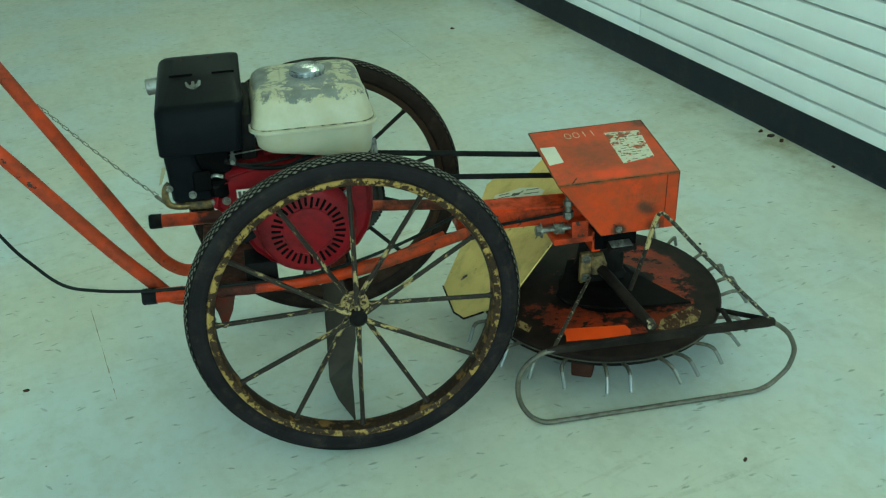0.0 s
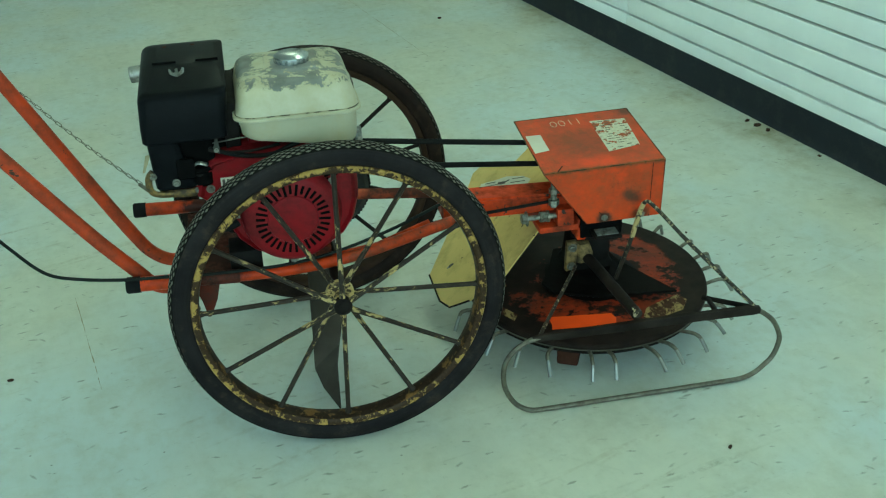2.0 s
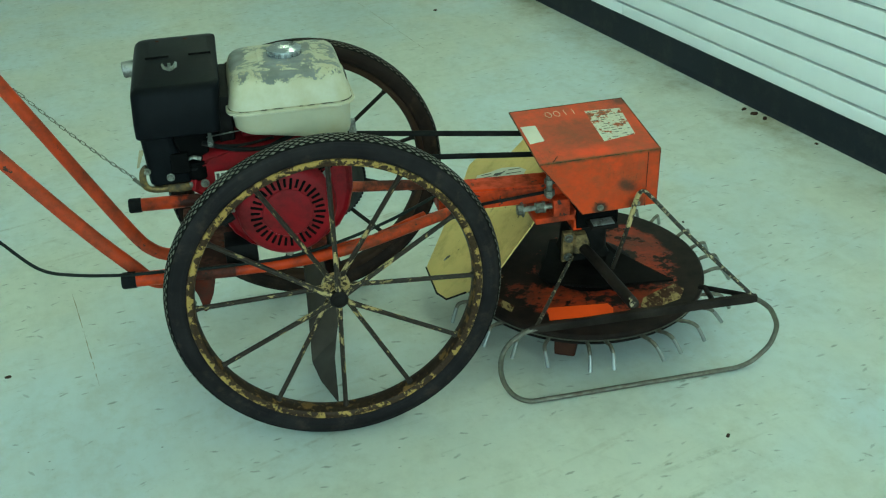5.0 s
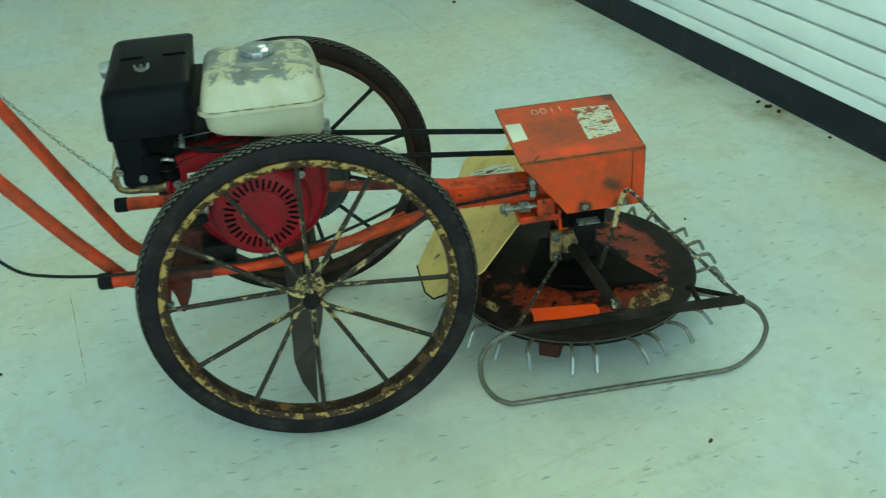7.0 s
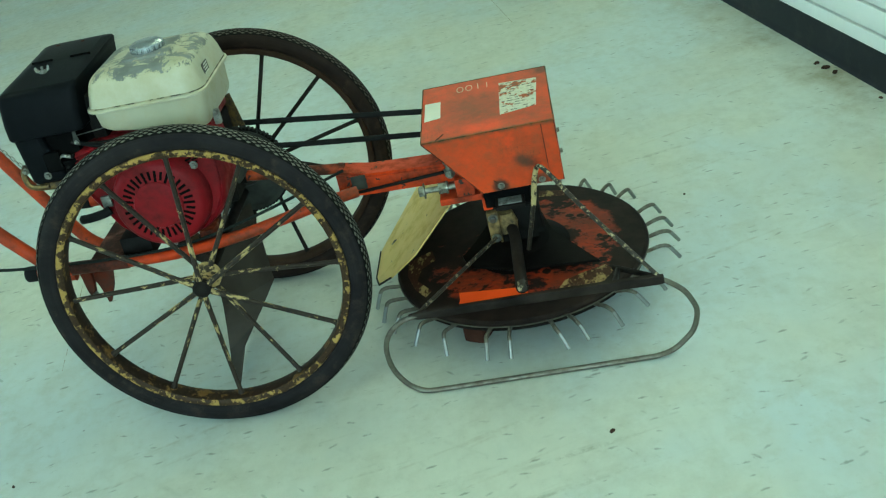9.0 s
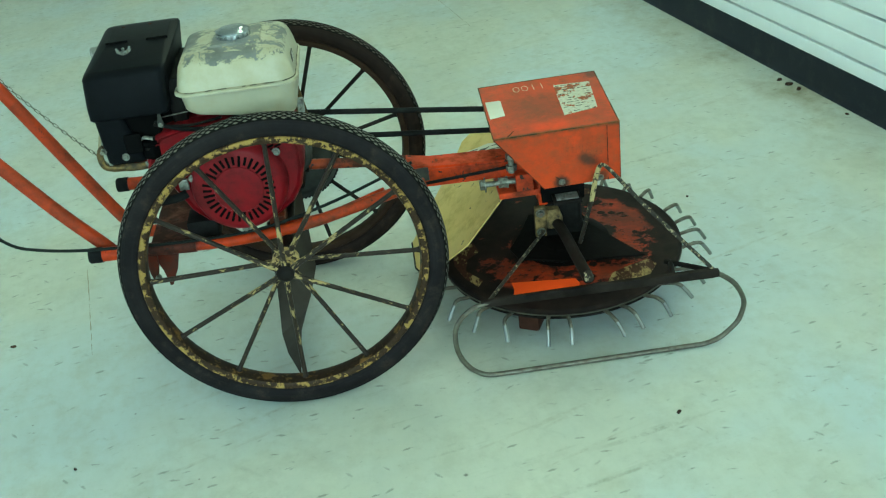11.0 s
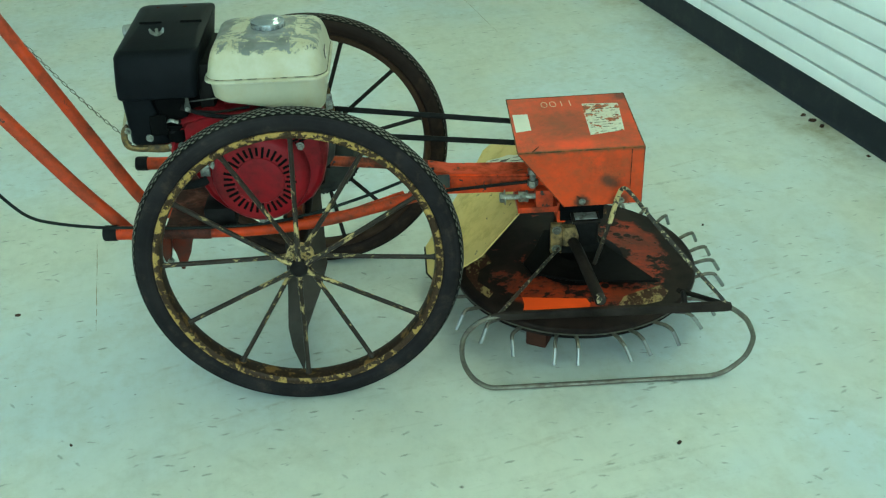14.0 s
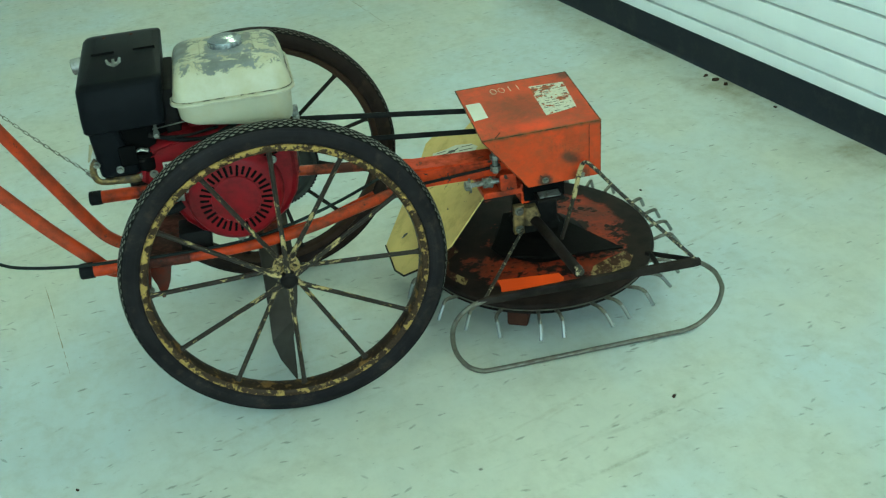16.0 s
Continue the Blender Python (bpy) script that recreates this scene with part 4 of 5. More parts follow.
part("mount_foot", box(-0.03, 0.0, 0.13, 0.2, 0.312, 0.345, 0.003), M_GREASY, mower)

# pulley and belts
pulley = part("engine_pulley", lathe([(0.0, -0.014), (0.03, -0.018), (0.036, -0.008), (0.078, -0.006), (0.083, -0.01), (0.0915, -0.01), (0.0915, 0.01), (0.083, 0.01), (0.078, 0.006), (0.0, 0.006)], 64), M_IRON, mower, "oily cast pulley with a black cogged belt", m=pose(0.016, 0.385, 0.353))
part("belt_band", lathe([(0.0905, -0.009), (0.0932, -0.0085), (0.0932, 0.0085), (0.0905, 0.009)], 64), M_BELT, pulley, "black belt round the pulley")
cog = mesh_of(box(-0.0026, 0.0026, -0.008, 0.008, 0.092, 0.0962, 0.001, 1), M_BELT)
for k in range(72):
    ob = new("belt_cog", cog)
    ob.parent, ob.matrix_basis = pulley, pose(0, 0, 0, 0, 5 * k, 0)
part("upper_belt", sweep(bmesh.new(), [(0.03, 0.33, 0.4775), (0.16, 0.33, 0.461), (0.52, 0.33, 0.415)], 0.0062, 8, flat=0.75), M_BELT, mower, "black rubber drive belt")
part("lower_belt", sweep(bmesh.new(), [(0.07, 0.33, 0.4185), (0.16, 0.33, 0.407), (0.52, 0.33, 0.369)], 0.0062, 8, flat=0.75), M_BELT, mower, "black rubber drive belt")

# fuel tank, its origin in its own middle
TX, TY, TZ = -0.037, 0.213, 0.6


def tank_ring(z, x0, x1, y0, y1, rad):
    return round_rect(x0 - TX, x1 - TX, y0 - TY, y1 - TY, rad, z - TZ, 7)


tank = part("fuel_tank", loft([tank_ring(0.6205, -0.151, 0.076, 0.096, 0.33, 0.034), tank_ring(0.6248, -0.1505, 0.0755, 0.0965, 0.3295, 0.034),
                               tank_ring(0.6262, -0.146, 0.071, 0.101, 0.325, 0.03), tank_ring(0.65, -0.141, 0.066, 0.106, 0.321, 0.028),
                               tank_ring(0.665, -0.137, 0.061, 0.111, 0.317, 0.028), tank_ring(0.672, -0.1335, 0.0575, 0.1155, 0.314, 0.028),
                               tank_ring(0.6775, -0.128, 0.052, 0.122, 0.308, 0.027), tank_ring(0.681, -0.12, 0.044, 0.131, 0.3, 0.025),
                               tank_ring(0.684, -0.1, 0.026, 0.15, 0.283, 0.02), tank_ring(0.6852, -0.085, 0.015, 0.161, 0.272, 0.014),
                               tank_ring(0.6885, -0.0825, 0.0125, 0.1635, 0.2695, 0.012), tank_ring(0.6905, -0.07, 0.0, 0.176, 0.257, 0.01)]), M_TANK_TOP, mower, "cream fuel tank with paint worn to grey on top", m=Matrix.Translation((TX, TY, TZ)))
low = [tank_ring(0.6205, -0.151, 0.076, 0.096, 0.33, 0.034), tank_ring(0.6195, -0.1495, 0.0745, 0.0975, 0.3285, 0.034), tank_ring(0.6185, -0.1415, 0.068, 0.1035, 0.323, 0.03), tank_ring(0.59, -0.138, 0.0665, 0.1045, 0.322, 0.03),
       tank_ring(0.572, -0.133, 0.0655, 0.106, 0.321, 0.029), tank_ring(0.562, -0.127, 0.063, 0.109, 0.317, 0.027), tank_ring(0.5555, -0.118, 0.058, 0.1145, 0.31, 0.024), tank_ring(0.553, -0.1, 0.048, 0.125, 0.297, 0.018)]
low_bm = loft(low)
# the floor of the tank steps up towards the air cleaner
for q in low_bm.verts:
    lift = min(1.0, max(0.0, (-0.024 - q.co.x) / 0.022))
    q.co.z += (0.02 + 0.12 * max(0.0, -0.046 - q.co.x)) * lift * min(1.0, max(0.0, -q.co.z - 0.01) / 0.035)
part("lower_shell", low_bm, M_TANK_LOW, tank, "cream lower half of the tank")
part("filler_cap", lathe([(0.0, 0.0235), (0.016, 0.023), (0.026, 0.021), (0.0295, 0.018), (0.0325, 0.0165), (0.0328, 0.013), (0.031, 0.002), (0.029, 0.0), (0.0, 0.0)], 48, "z"), M_CHROME, tank, "chrome filler cap", m=pose(0.002, -0.008, 0.0875) @ Matrix.Diagonal((0.97, 0.97, 0.84, 1)))
part("seam_dirt", loft([tank_ring(0.6248, -0.1476, 0.0726, 0.0994, 0.3266, 0.032), tank_ring(0.6278, -0.1462, 0.0712, 0.1006, 0.3254, 0.032)], cap=False), M_SEAM, tank, "rusty dirt along the seam")
rib = mesh_of(box(-0.003, 0.0012, -0.0036, 0.0036, 0.003, 0.014, 0.001, 2), M_CHROME)
for k in range(18):
    ob = new("cap_grip", rib)
    ob.parent, ob.matrix_basis = tank, pose(0.002, -0.008, 0.0875, 0, 0, 20 * k) @ Matrix.Diagonal((0.97, 0.97, 0.84, 1)) @ pose(0.0318, 0, 0)
sticker = part("side_sticker", box(0.106, 0.1075, -0.055, -0.02, 0.028, 0.05, 0.0003, 1), M_INK, tank, "small black warning sticker", m=pose(0, 0, 0, 0, -3, 0))
for i in range(4):
    part("print", box(0.107, 0.1082, -0.051 + 0.004 * (i % 2), -0.026, 0.031 + 0.005 * i, 0.033 + 0.005 * i, 0, 1), M_PAPER, tank, m=pose(0, 0, 0, 0, -3, 0))
part("tank_bracket", box(0.063, 0.075, 0.142, 0.156, 0.545, 0.572, 0.002), M_ALU, mower)
part("bracket_bolt", hex_bolt((0.07, 0.142, 0.553), (0.3, -1, 0), 0.0042, 0.006), M_ALU, mower)
part("bracket_plate", sheet([(0.044, 0.3, 0.545), (0.058, 0.3, 0.549), (0.069, 0.3, 0.479), (0.03, 0.3, 0.48)], 0.003, (0, 1, 0)), M_BRASS, mower)

# air cleaner and carburettor
AX, AY, AZ = -0.23, 0.24, 0.6


def air_ring(z, x0, x1, y0, y1, rad):
    return round_rect(x0 - AX, x1 - AX, y0 - AY, y1 - AY, rad, z - AZ, 5)


air = part("air_cleaner", loft([air_ring(0.593, -0.307, -0.167, 0.11, 0.372, 0.01), air_ring(0.596, -0.3095, -0.164, 0.1065, 0.375, 0.013), air_ring(0.62, -0.3095, -0.163, 0.106, 0.377, 0.014),
                                air_ring(0.669, -0.307, -0.156, 0.113, 0.388, 0.016), air_ring(0.675, -0.304, -0.155, 0.116, 0.389, 0.016), air_ring(0.679, -0.299, -0.156, 0.121, 0.387, 0.016),
                                air_ring(0.6805, -0.292, -0.16, 0.13, 0.382, 0.016), air_ring(0.684, -0.28, -0.17, 0.25, 0.36, 0.01)]), M_BLACK_PLASTIC, mower, "black plastic air cleaner box", m=Matrix.Translation((AX, AY, AZ)))
for v in air.data.vertices:
    if v.co.z > 0.06:
        v.co.z += 0.009 * min(1.0, max(0.0, (v.co.y + 0.12) / 0.25))
for x0, x1 in ((-0.282, -0.24), (-0.205, -0.165)):
    part("lid_groove", box(x0 - AX, x1 - AX, 0.2586 - AY, 0.2604 - AY, 0.684 - AZ, 0.6925 - AZ, 0.0005, 1), M_RECESS_SHADE, air)
nut = bmesh.new()
sweep(nut, [(0, 0, 0), (0, 0, 0.008)], 0.006, 10)
sweep(nut, [(0, 0, 0.008), (0, 0, 0.015)], 0.0028, 8)
for s in (-1, 1):
    sweep(nut, [(s * 0.004, 0, 0.004), (s * 0.011, 0, 0.009), (s * 0.013, 0, 0.016)], [0.003, 0.004, 0.0025], 8, flat=0.5)
part("wing_nut", nut, M_BOLT, air, "zinc wing nut", m=pose(-0.238 - AX, 0.198 - AY, 0.683 - AZ, 0, 0, 10) @ Matrix.Scale(0.95, 4))
for x in (-0.262, -0.21):
    part("lid_rivet", lathe([(0.0, 0.002), (0.003, 0.0015), (0.004, 0.0)], 12, "z"), M_RUSTY, air, m=pose(x - AX, 0.352 - AY, 0.692 - AZ))
carb = part("carburettor_cover", loft([round_rect(-0.296, -0.228, 0.116, 0.2, 0.012, 0.503), round_rect(-0.299, -0.225, 0.112, 0.205, 0.014, 0.508), round_rect(-0.302, -0.246, 0.11, 0.21, 0.012, 0.575), round_rect(-0.3035, -0.25, 0.11, 0.21, 0.012, 0.599)]), M_BLACK_PLASTIC, mower, "black carburettor cover")
# added black box: the shade of the open gap beside the cover
part("intake_elbow", box(-0.25, -0.19, 0.124, 0.2, 0.505, 0.598, 0.01), M_RECESS_SHADE, mower, "black box in place of the dark intake opening")
# the deep shade round the carburettor is put into its colour
part("carburettor", box(-0.222, -0.165, 0.165, 0.25, 0.5, 0.588, 0.008), M_RECESS_SHADE, mower, "carburettor coloured black for the deep shade round it")
part("choke_window", box(-0.258, -0.226, 0.1085, 0.114, 0.524, 0.562, 0.005), M_RECESS_SHADE, carb)
part("cover_bolt", hex_bolt((-0.262, 0.11, 0.519), (0, -1, 0), 0.005, 0.006), M_BOLT, carb)
part("cover_bolt", hex_bolt((-0.3, 0.113, 0.534), (-0.3, -1, 0), 0.0045, 0.007), M_BOLT, carb)
part("choke_lever", sweep(bmesh.new(), smooth_path([(-0.23, 0.116, 0.546), (-0.219, 0.107, 0.553), (-0.205, 0.106, 0.549)], 4), 0.0036, 8, flat=0.4), M_BOLT, carb, "silver choke lever")
part("fuel_tap", sweep(bmesh.new(), smooth_path([(-0.236, 0.13, 0.535), (-0.222, 0.115, 0.527), (-0.212, 0.114, 0.532), (-0.205, 0.12, 0.548)], 4), 0.004, 8), M_DARK, carb)
part("control_plate", sweep(bmesh.new(), smooth_path([(-0.29, 0.135, 0.503), (-0.286, 0.123, 0.498), (-0.265, 0.119, 0.495), (-0.24, 0.12, 0.493), (-0.212, 0.128, 0.494)], 4), 0.0075, 8, flat=0.4), M_BRASS, mower, "tarnished control plate")
part("gasket_strip", sweep(bmesh.new(), smooth_path([(-0.3, 0.118, 0.54), (-0.308, 0.118, 0.531), (-0.31, 0.117, 0.515), (-0.305, 0.116, 0.502), (-0.291, 0.117, 0.496), (-0.27, 0.118, 0.494)], 4), 0.0072, 8, flat=0.7), M_BRASS, mower, "bent brown strip round the carburettor foot")
part("red_flange", sheet([(-0.262, 0.124, 0.5), (-0.208, 0.124, 0.503), (-0.212, 0.124, 0.489), (-0.25, 0.124, 0.487)], 0.004, (0, 1, 0)), M_RED, mower, "dull red flange under the carburettor")
part("flange_bolt", hex_bolt((-0.228, 0.121, 0.4955), (0, -1, 0), 0.0042, 0.005), M_BOLT, mower)
part("paper_tag", sheet([(-0.312, 0.16, 0.556), (-0.303, 0.16, 0.556), (-0.317, 0.16, 0.524), (-0.322, 0.16, 0.522)], 0.001, (0, 1, 0), 0), M_TAG, mower, "small pale paper tag")
part("intake_duct", box(-0.169, -0.142, 0.15, 0.34, 0.545, 0.642, 0.006), M_DARK, mower, "dark intake duct behind the air cleaner")
part("throttle_rod", bar((-0.205, 0.13, 0.577), (-0.08, 0.13, 0.588), 0.0013, 6), M_BOLT, mower, "thin throttle rod")
part("fuel_hose", sweep(bmesh.new(), smooth_path([(-0.2, 0.14, 0.572), (-0.19, 0.118, 0.57), (-0.142, 0.112, 0.556), (-0.093, 0.112, 0.553), (-0.062, 0.114, 0.562), (-0.02, 0.13, 0.572)], 5), 0.0042, 8), M_BELT, mower, "black fuel hose")
gov = sheet([(-0.19, 0.109, 0.568), (-0.181, 0.109, 0.565), (-0.179, 0.109, 0.577), (-0.1815, 0.109, 0.582), (-0.181, 0.109, 0.6), (-0.187, 0.109, 0.602), (-0.1875, 0.109, 0.584), (-0.191, 0.109, 0.578)], 0.0025, (0, 1, 0))
part("governor_arm", gov, M_IRON, mower, "dull flat governor arm")
part("arm_bolt", hex_bolt((-0.186, 0.109, 0.572), (0, -1, 0), 0.003, 0.003), M_BOLT, mower)
part("linkage_rod", sweep(bmesh.new(), smooth_path([(-0.2, 0.12, 0.57), (-0.18, 0.115, 0.5665), (-0.13, 0.115, 0.562), (-0.075, 0.118, 0.568)], 4), 0.003, 6), M_BLACK_STEEL, mower)
part("carburettor_bowl", lathe([(0.0, 0.0), (0.014, 0.001), (0.018, 0.006), (0.0185, 0.03), (0.021, 0.032), (0.021, 0.038), (0.0, 0.04)], 24, "z"), M_RECESS_SHADE, mower, "black round float bowl", m=pose(-0.214, 0.128, 0.503))
part("exhaust_stub", lathe([(0.014, 0.0), (0.0155, 0.002), (0.0155, 0.03), (0.014, 0.032), (0.0125, 0.03), (0.0125, 0.003), (0.014, 0.0)], 24, "z"), M_ALU, mower, "grey exhaust outlet", m=pose(-0.331, 0.335, 0.65, 0, 84, 0))
part("muffler", box(-0.3, -0.19, 0.29, 0.385, 0.585, 0.672, 0.014, 3), M_DARK, mower)

# boom
part("boom_tube", bar((0.02, 0.262, 0.391), (0.25, 0.262, 0.3665), 0.0108, 18), M_GREASY, mower, "orange boom tube")
part("boom_collar", bar((0.034, 0.262, 0.3895), (0.054, 0.262, 0.3875), 0.016, 18), M_BLACK_STEEL, mower)
rings = [[(x, y0, z0), (x, y1, z0), (x, y1, z1), (x, y0, z1)] for x, y0, y1, z0, z1 in ((0.236, 0.224, 0.285, 0.319, 0.371), (0.242, 0.224, 0.285, 0.318, 0.372), (0.3, 0.222, 0.285, 0.319, 0.361), (0.53, 0.215, 0.285, 0.316, 0.352))]
bm = loft(rings)
bmesh.ops.bevel(bm, geom=[e for e in bm.edges if abs(e.verts[0].co.x - e.verts[1].co.x) > 0.02], offset=0.005, segments=2, affect="EDGES")
part("boom", bm, M_ORANGE, mower, "orange welded boom running to the cutting head")
# dark plate painted as the shaded inside of the boom's square hole
part("boom_plate", box(0.263, 0.2925, 0.2195, 0.226, 0.333, 0.3615, 0.002), M_IRON, mower, "dark square plate standing in for a cut hole in the boom")
part("boom_rod", bar((0.2, 0.2, 0.332), (0.47, 0.205, 0.347), 0.0035, 8), M_BLACK_STEEL, mower, "thin black rod along the boom")
part("clamp_plate", box(0.428, 0.525, 0.195, 0.3, 0.279, 0.292, 0.002), M_ORANGE, mower)
part("clamp_block", box(0.464, 0.499, 0.19, 0.222, 0.294, 0.331, 0.002), M_ORANGE, mower)
part("clamp_web", box(0.508, 0.526, 0.195, 0.3, 0.254, 0.3, 0.002), M_ORANGE, mower)
long_bolt = hex_bolt((0.403, 0.203, 0.314), (-1, 0, 0), 0.0108, 0.012, 0.065)
sweep(long_bolt, [(0.43, 0.203, 0.314), (0.445, 0.203, 0.314)], 0.0115, 6)
sweep(long_bolt, [(0.445, 0.203, 0.314), (0.449, 0.203, 0.314)], 0.0125, 12)
part("adjusting_bolt", long_bolt, M_BOLT, mower, "long zinc adjusting bolt with a lock nut")
stud = bmesh.new()
sweep(stud, [(0.458, 0.2, 0.335), (0.458, 0.2, 0.385)], 0.0065, 10)
sweep(stud, [(0.458, 0.2, 0.34), (0.458, 0.2, 0.352)], 0.011, 6)
sweep(stud, [(0.458, 0.2, 0.366), (0.458, 0.2, 0.376)], 0.0105, 6)
part("vertical_stud", stud, M_BOLT, mower, "upright stud with two nuts")

# yellow deflector, sloping up from behind the cutting deck
def on_slope(x, y):
    return (x, y, (x - 0.16) / 1.1)


guard = [(0.240, 0.45), (0.240, 0.33), (0.252, 0.28), (0.288, 0.243), (0.352, 0.214), (0.43, 0.25), (0.475, 0.27), (0.515, 0.36), (0.515, 0.56), (0.468, 0.556), (0.425, 0.665), (0.395, 0.668), (0.368, 0.62), (0.3, 0.53)]
deflector = part("deflector", sheet([on_slope(*p) for p in guard], 0.003, (0.74, 0, -0.67)), M_YELLOW, mower, "chipped yellow sheet-metal deflector")


def on_guard(x, y, h=0.0012):
    p = Vector(on_slope(x, y))
    return p + Vector((-0.74, 0, 0.67)) * h


scrap = part("torn_sticker", sheet([on_guard(*p) for p in ((0.387, 0.57), (0.40, 0.592), (0.425, 0.555), (0.445, 0.53), (0.47, 0.475), (0.478, 0.44), (0.465, 0.43), (0.445, 0.475), (0.425, 0.49), (0.405, 0.53))], 0.0008, (-0.74, 0, 0.67), 0), M_PAPER, deflector, "torn white sticker with unreadable print")
for x0, y0, x1, y1, w in ((0.394, 0.566, 0.418, 0.527, 0.0016), (0.4, 0.57, 0.424, 0.531, 0.0012), (0.406, 0.574, 0.423, 0.546, 0.0016), (0.424, 0.531, 0.437, 0.508, 0.005), (0.428, 0.52, 0.445, 0.505, 0.003), (0.445, 0.492, 0.468, 0.45, 0.0014), (0.452, 0.498, 0.471, 0.463, 0.0012)):
    a, b = (x0, y0), (x1, y1)
    part("print", sheet([on_guard(x0, y0, 0.0025), on_guard(x1, y1, 0.0025), on_guard(x1 + w, y1 + w * 0.6, 0.0025), on_guard(x0 + w, y0 + w * 0.6, 0.0025)], 0.0004, (-0.74, 0, 0.67), 0), M_INK, deflector)
part("guard_lip", sweep(bmesh.new(), [on_slope(0.24, 0.45), on_slope(0.24, 0.33), on_slope(0.252, 0.28), on_slope(0.288, 0.243)], 0.0022, 6), M_BLACK_STEEL, deflector)

# ---- cutting head, tilted a little away from the wheels' plane ----
HEAD = pose(0.563, 0.265, 0.114, 5.9, 0, 0)


def head_part(name, bm, mat, label="", parent=None, m=None, **kw):
    return part(name, bm, mat, parent or mower, label, m=HEAD if m is None else HEAD @ m, **kw)


DECK = pose(0.559, 0.286, 0.109, 3.3, 0, 0)
deck = part("cutting_deck", lathe([(0.2595, -0.006), (0.2612, -0.003), (0.2608, 0.001), (0.256, 0.005), (0.2, 0.008), (0.12, 0.015), (0.06, 0.024), (0.0, 0.026)], 120, "z"), M_DISC, mower, "round orange cutting deck under black grease", m=DECK)
part("rim_lip", lathe([(0.2585, -0.0075), (0.2622, -0.0068), (0.2624, -0.0048), (0.261, -0.0042)], 120, "z"), M_STEEL, deck, "worn bright edge of the deck")
part("tine_ring", lathe([(0.25, -0.0115), (0.22, -0.0115), (0.215, -0.009), (0.21, -0.015), (0.25, -0.018), (0.2575, -0.017), (0.2575, -0.013), (0.25, -0.0115)], 96, "z"), M_BLACK_STEEL, deck, "dark ring that carries the tines")
part("underside", lathe([(0.0, -0.006), (0.21, -0.006), (0.258, -0.0072)], 64, "z"), M_BLACK_STEEL, deck)
tine = bmesh.new()
sweep(tine, smooth_path([(0.232, 0, -0.0145), (0.257, 0, -0.011), (0.282, 0.001, -0.003), (0.297, 0.002, -0.002), (0.3045, 0.005, -0.0075), (0.312, 0.0085, -0.02), (0.3205, 0.012, -0.036)], 3), 0.0041, 8)
for f in tine.faces:
    f.material_index = 1 if f.calc_center_median().z < -0.006 and f.calc_center_median().x > 0.29 else 0
tine_mesh = mesh_of(tine, [M_STEEL, M_BRIGHT], True)
rng = random.Random(4)
# unevenly spaced round the ring, some bent out of line
for turn in (213, 225.5, 237, 254, 262.5, 279.5, 287.5, 300.5, 312.5, 325, 344, 356, 6, 18, 35.5, 46, 58, 70, 83, 95, 106, 119, 131, 142, 155, 191, 202):
    ob = new("tine", tine_mesh)
    ob.parent = deck
    ob.matrix_basis = pose(0, 0, 0, 0, 0, turn) @ pose(0.257, 0, -0.011, rng.uniform(-18, 8), rng.uniform(-5, 4), rng.uniform(-3, 3)) @ pose(-0.257, 0, 0.011)
for a in (244, 64):
    part("blade_block", box(0.205, 0.25, -0.022, 0.022, -0.056, -0.018, 0.006), M_BLOCK, deck, "rusty blade block", m=pose(0, 0, 0, 0, 0, a))


def on_deck(x, y, h):
    """A place on the deck's slightly conical top."""
    r = math.hypot(x, y)
    z = np.interp(r, (0.0, 0.06, 0.12, 0.2, 0.256, 0.2612), (0.026, 0.024, 0.015, 0.008, 0.005, -0.003))
    return (x, y, z + h)


def deck_patch(name, pts, mat, label, h=0.001):
    bm = bmesh.new()
    bm.faces.new([bm.verts.new(on_deck(x, y, h)) for x, y in pts])
    bmesh.ops.triangulate(bm, faces=bm.faces)
    bmesh.ops.subdivide_edges(bm, edges=bm.edges, cuts=2)
    return part(name, bm, mat, deck, label)


deck_patch("paint_patch", [(-0.128, -0.142), (-0.1, -0.147), (-0.05, -0.155), (0.002, -0.162), (0.008, -0.178), (0.002, -0.196), (-0.06, -0.192), (-0.13, -0.184), (-0.126, -0.165)], M_FRESH, "clean bright orange patch", 0.002)
M_SCRAP = flaky("torn_label_paper", (0.34, 0.24, 0.09), (0.06, 0.024, 0.012), 0.42, 0.49, 120, 0.6, (1.0, 0.55, 1.0))
deck_patch("torn_label", [(-0.236, 0.012), (-0.187, 0.036), (-0.178, -0.005), (-0.207, -0.028), (-0.215, -0.068), (-0.184, -0.115), (-0.196, -0.133), (-0.219, -0.099), (-0.237, -0.042)], M_SCRAP, "torn pale label remains")
deck_patch("torn_label", [(0.081, -0.158), (0.12, -0.139), (0.164, -0.122), (0.178, -0.142), (0.156, -0.175), (0.11, -0.19), (0.078, -0.201), (0.062, -0.19)], M_SCRAP, "torn pale label remains")
deck_patch("torn_label", [(0.053, 0.219), (0.109, 0.205), (0.107, 0.178), (0.051, 0.189)], M_SCRAP, "torn pale label remains")

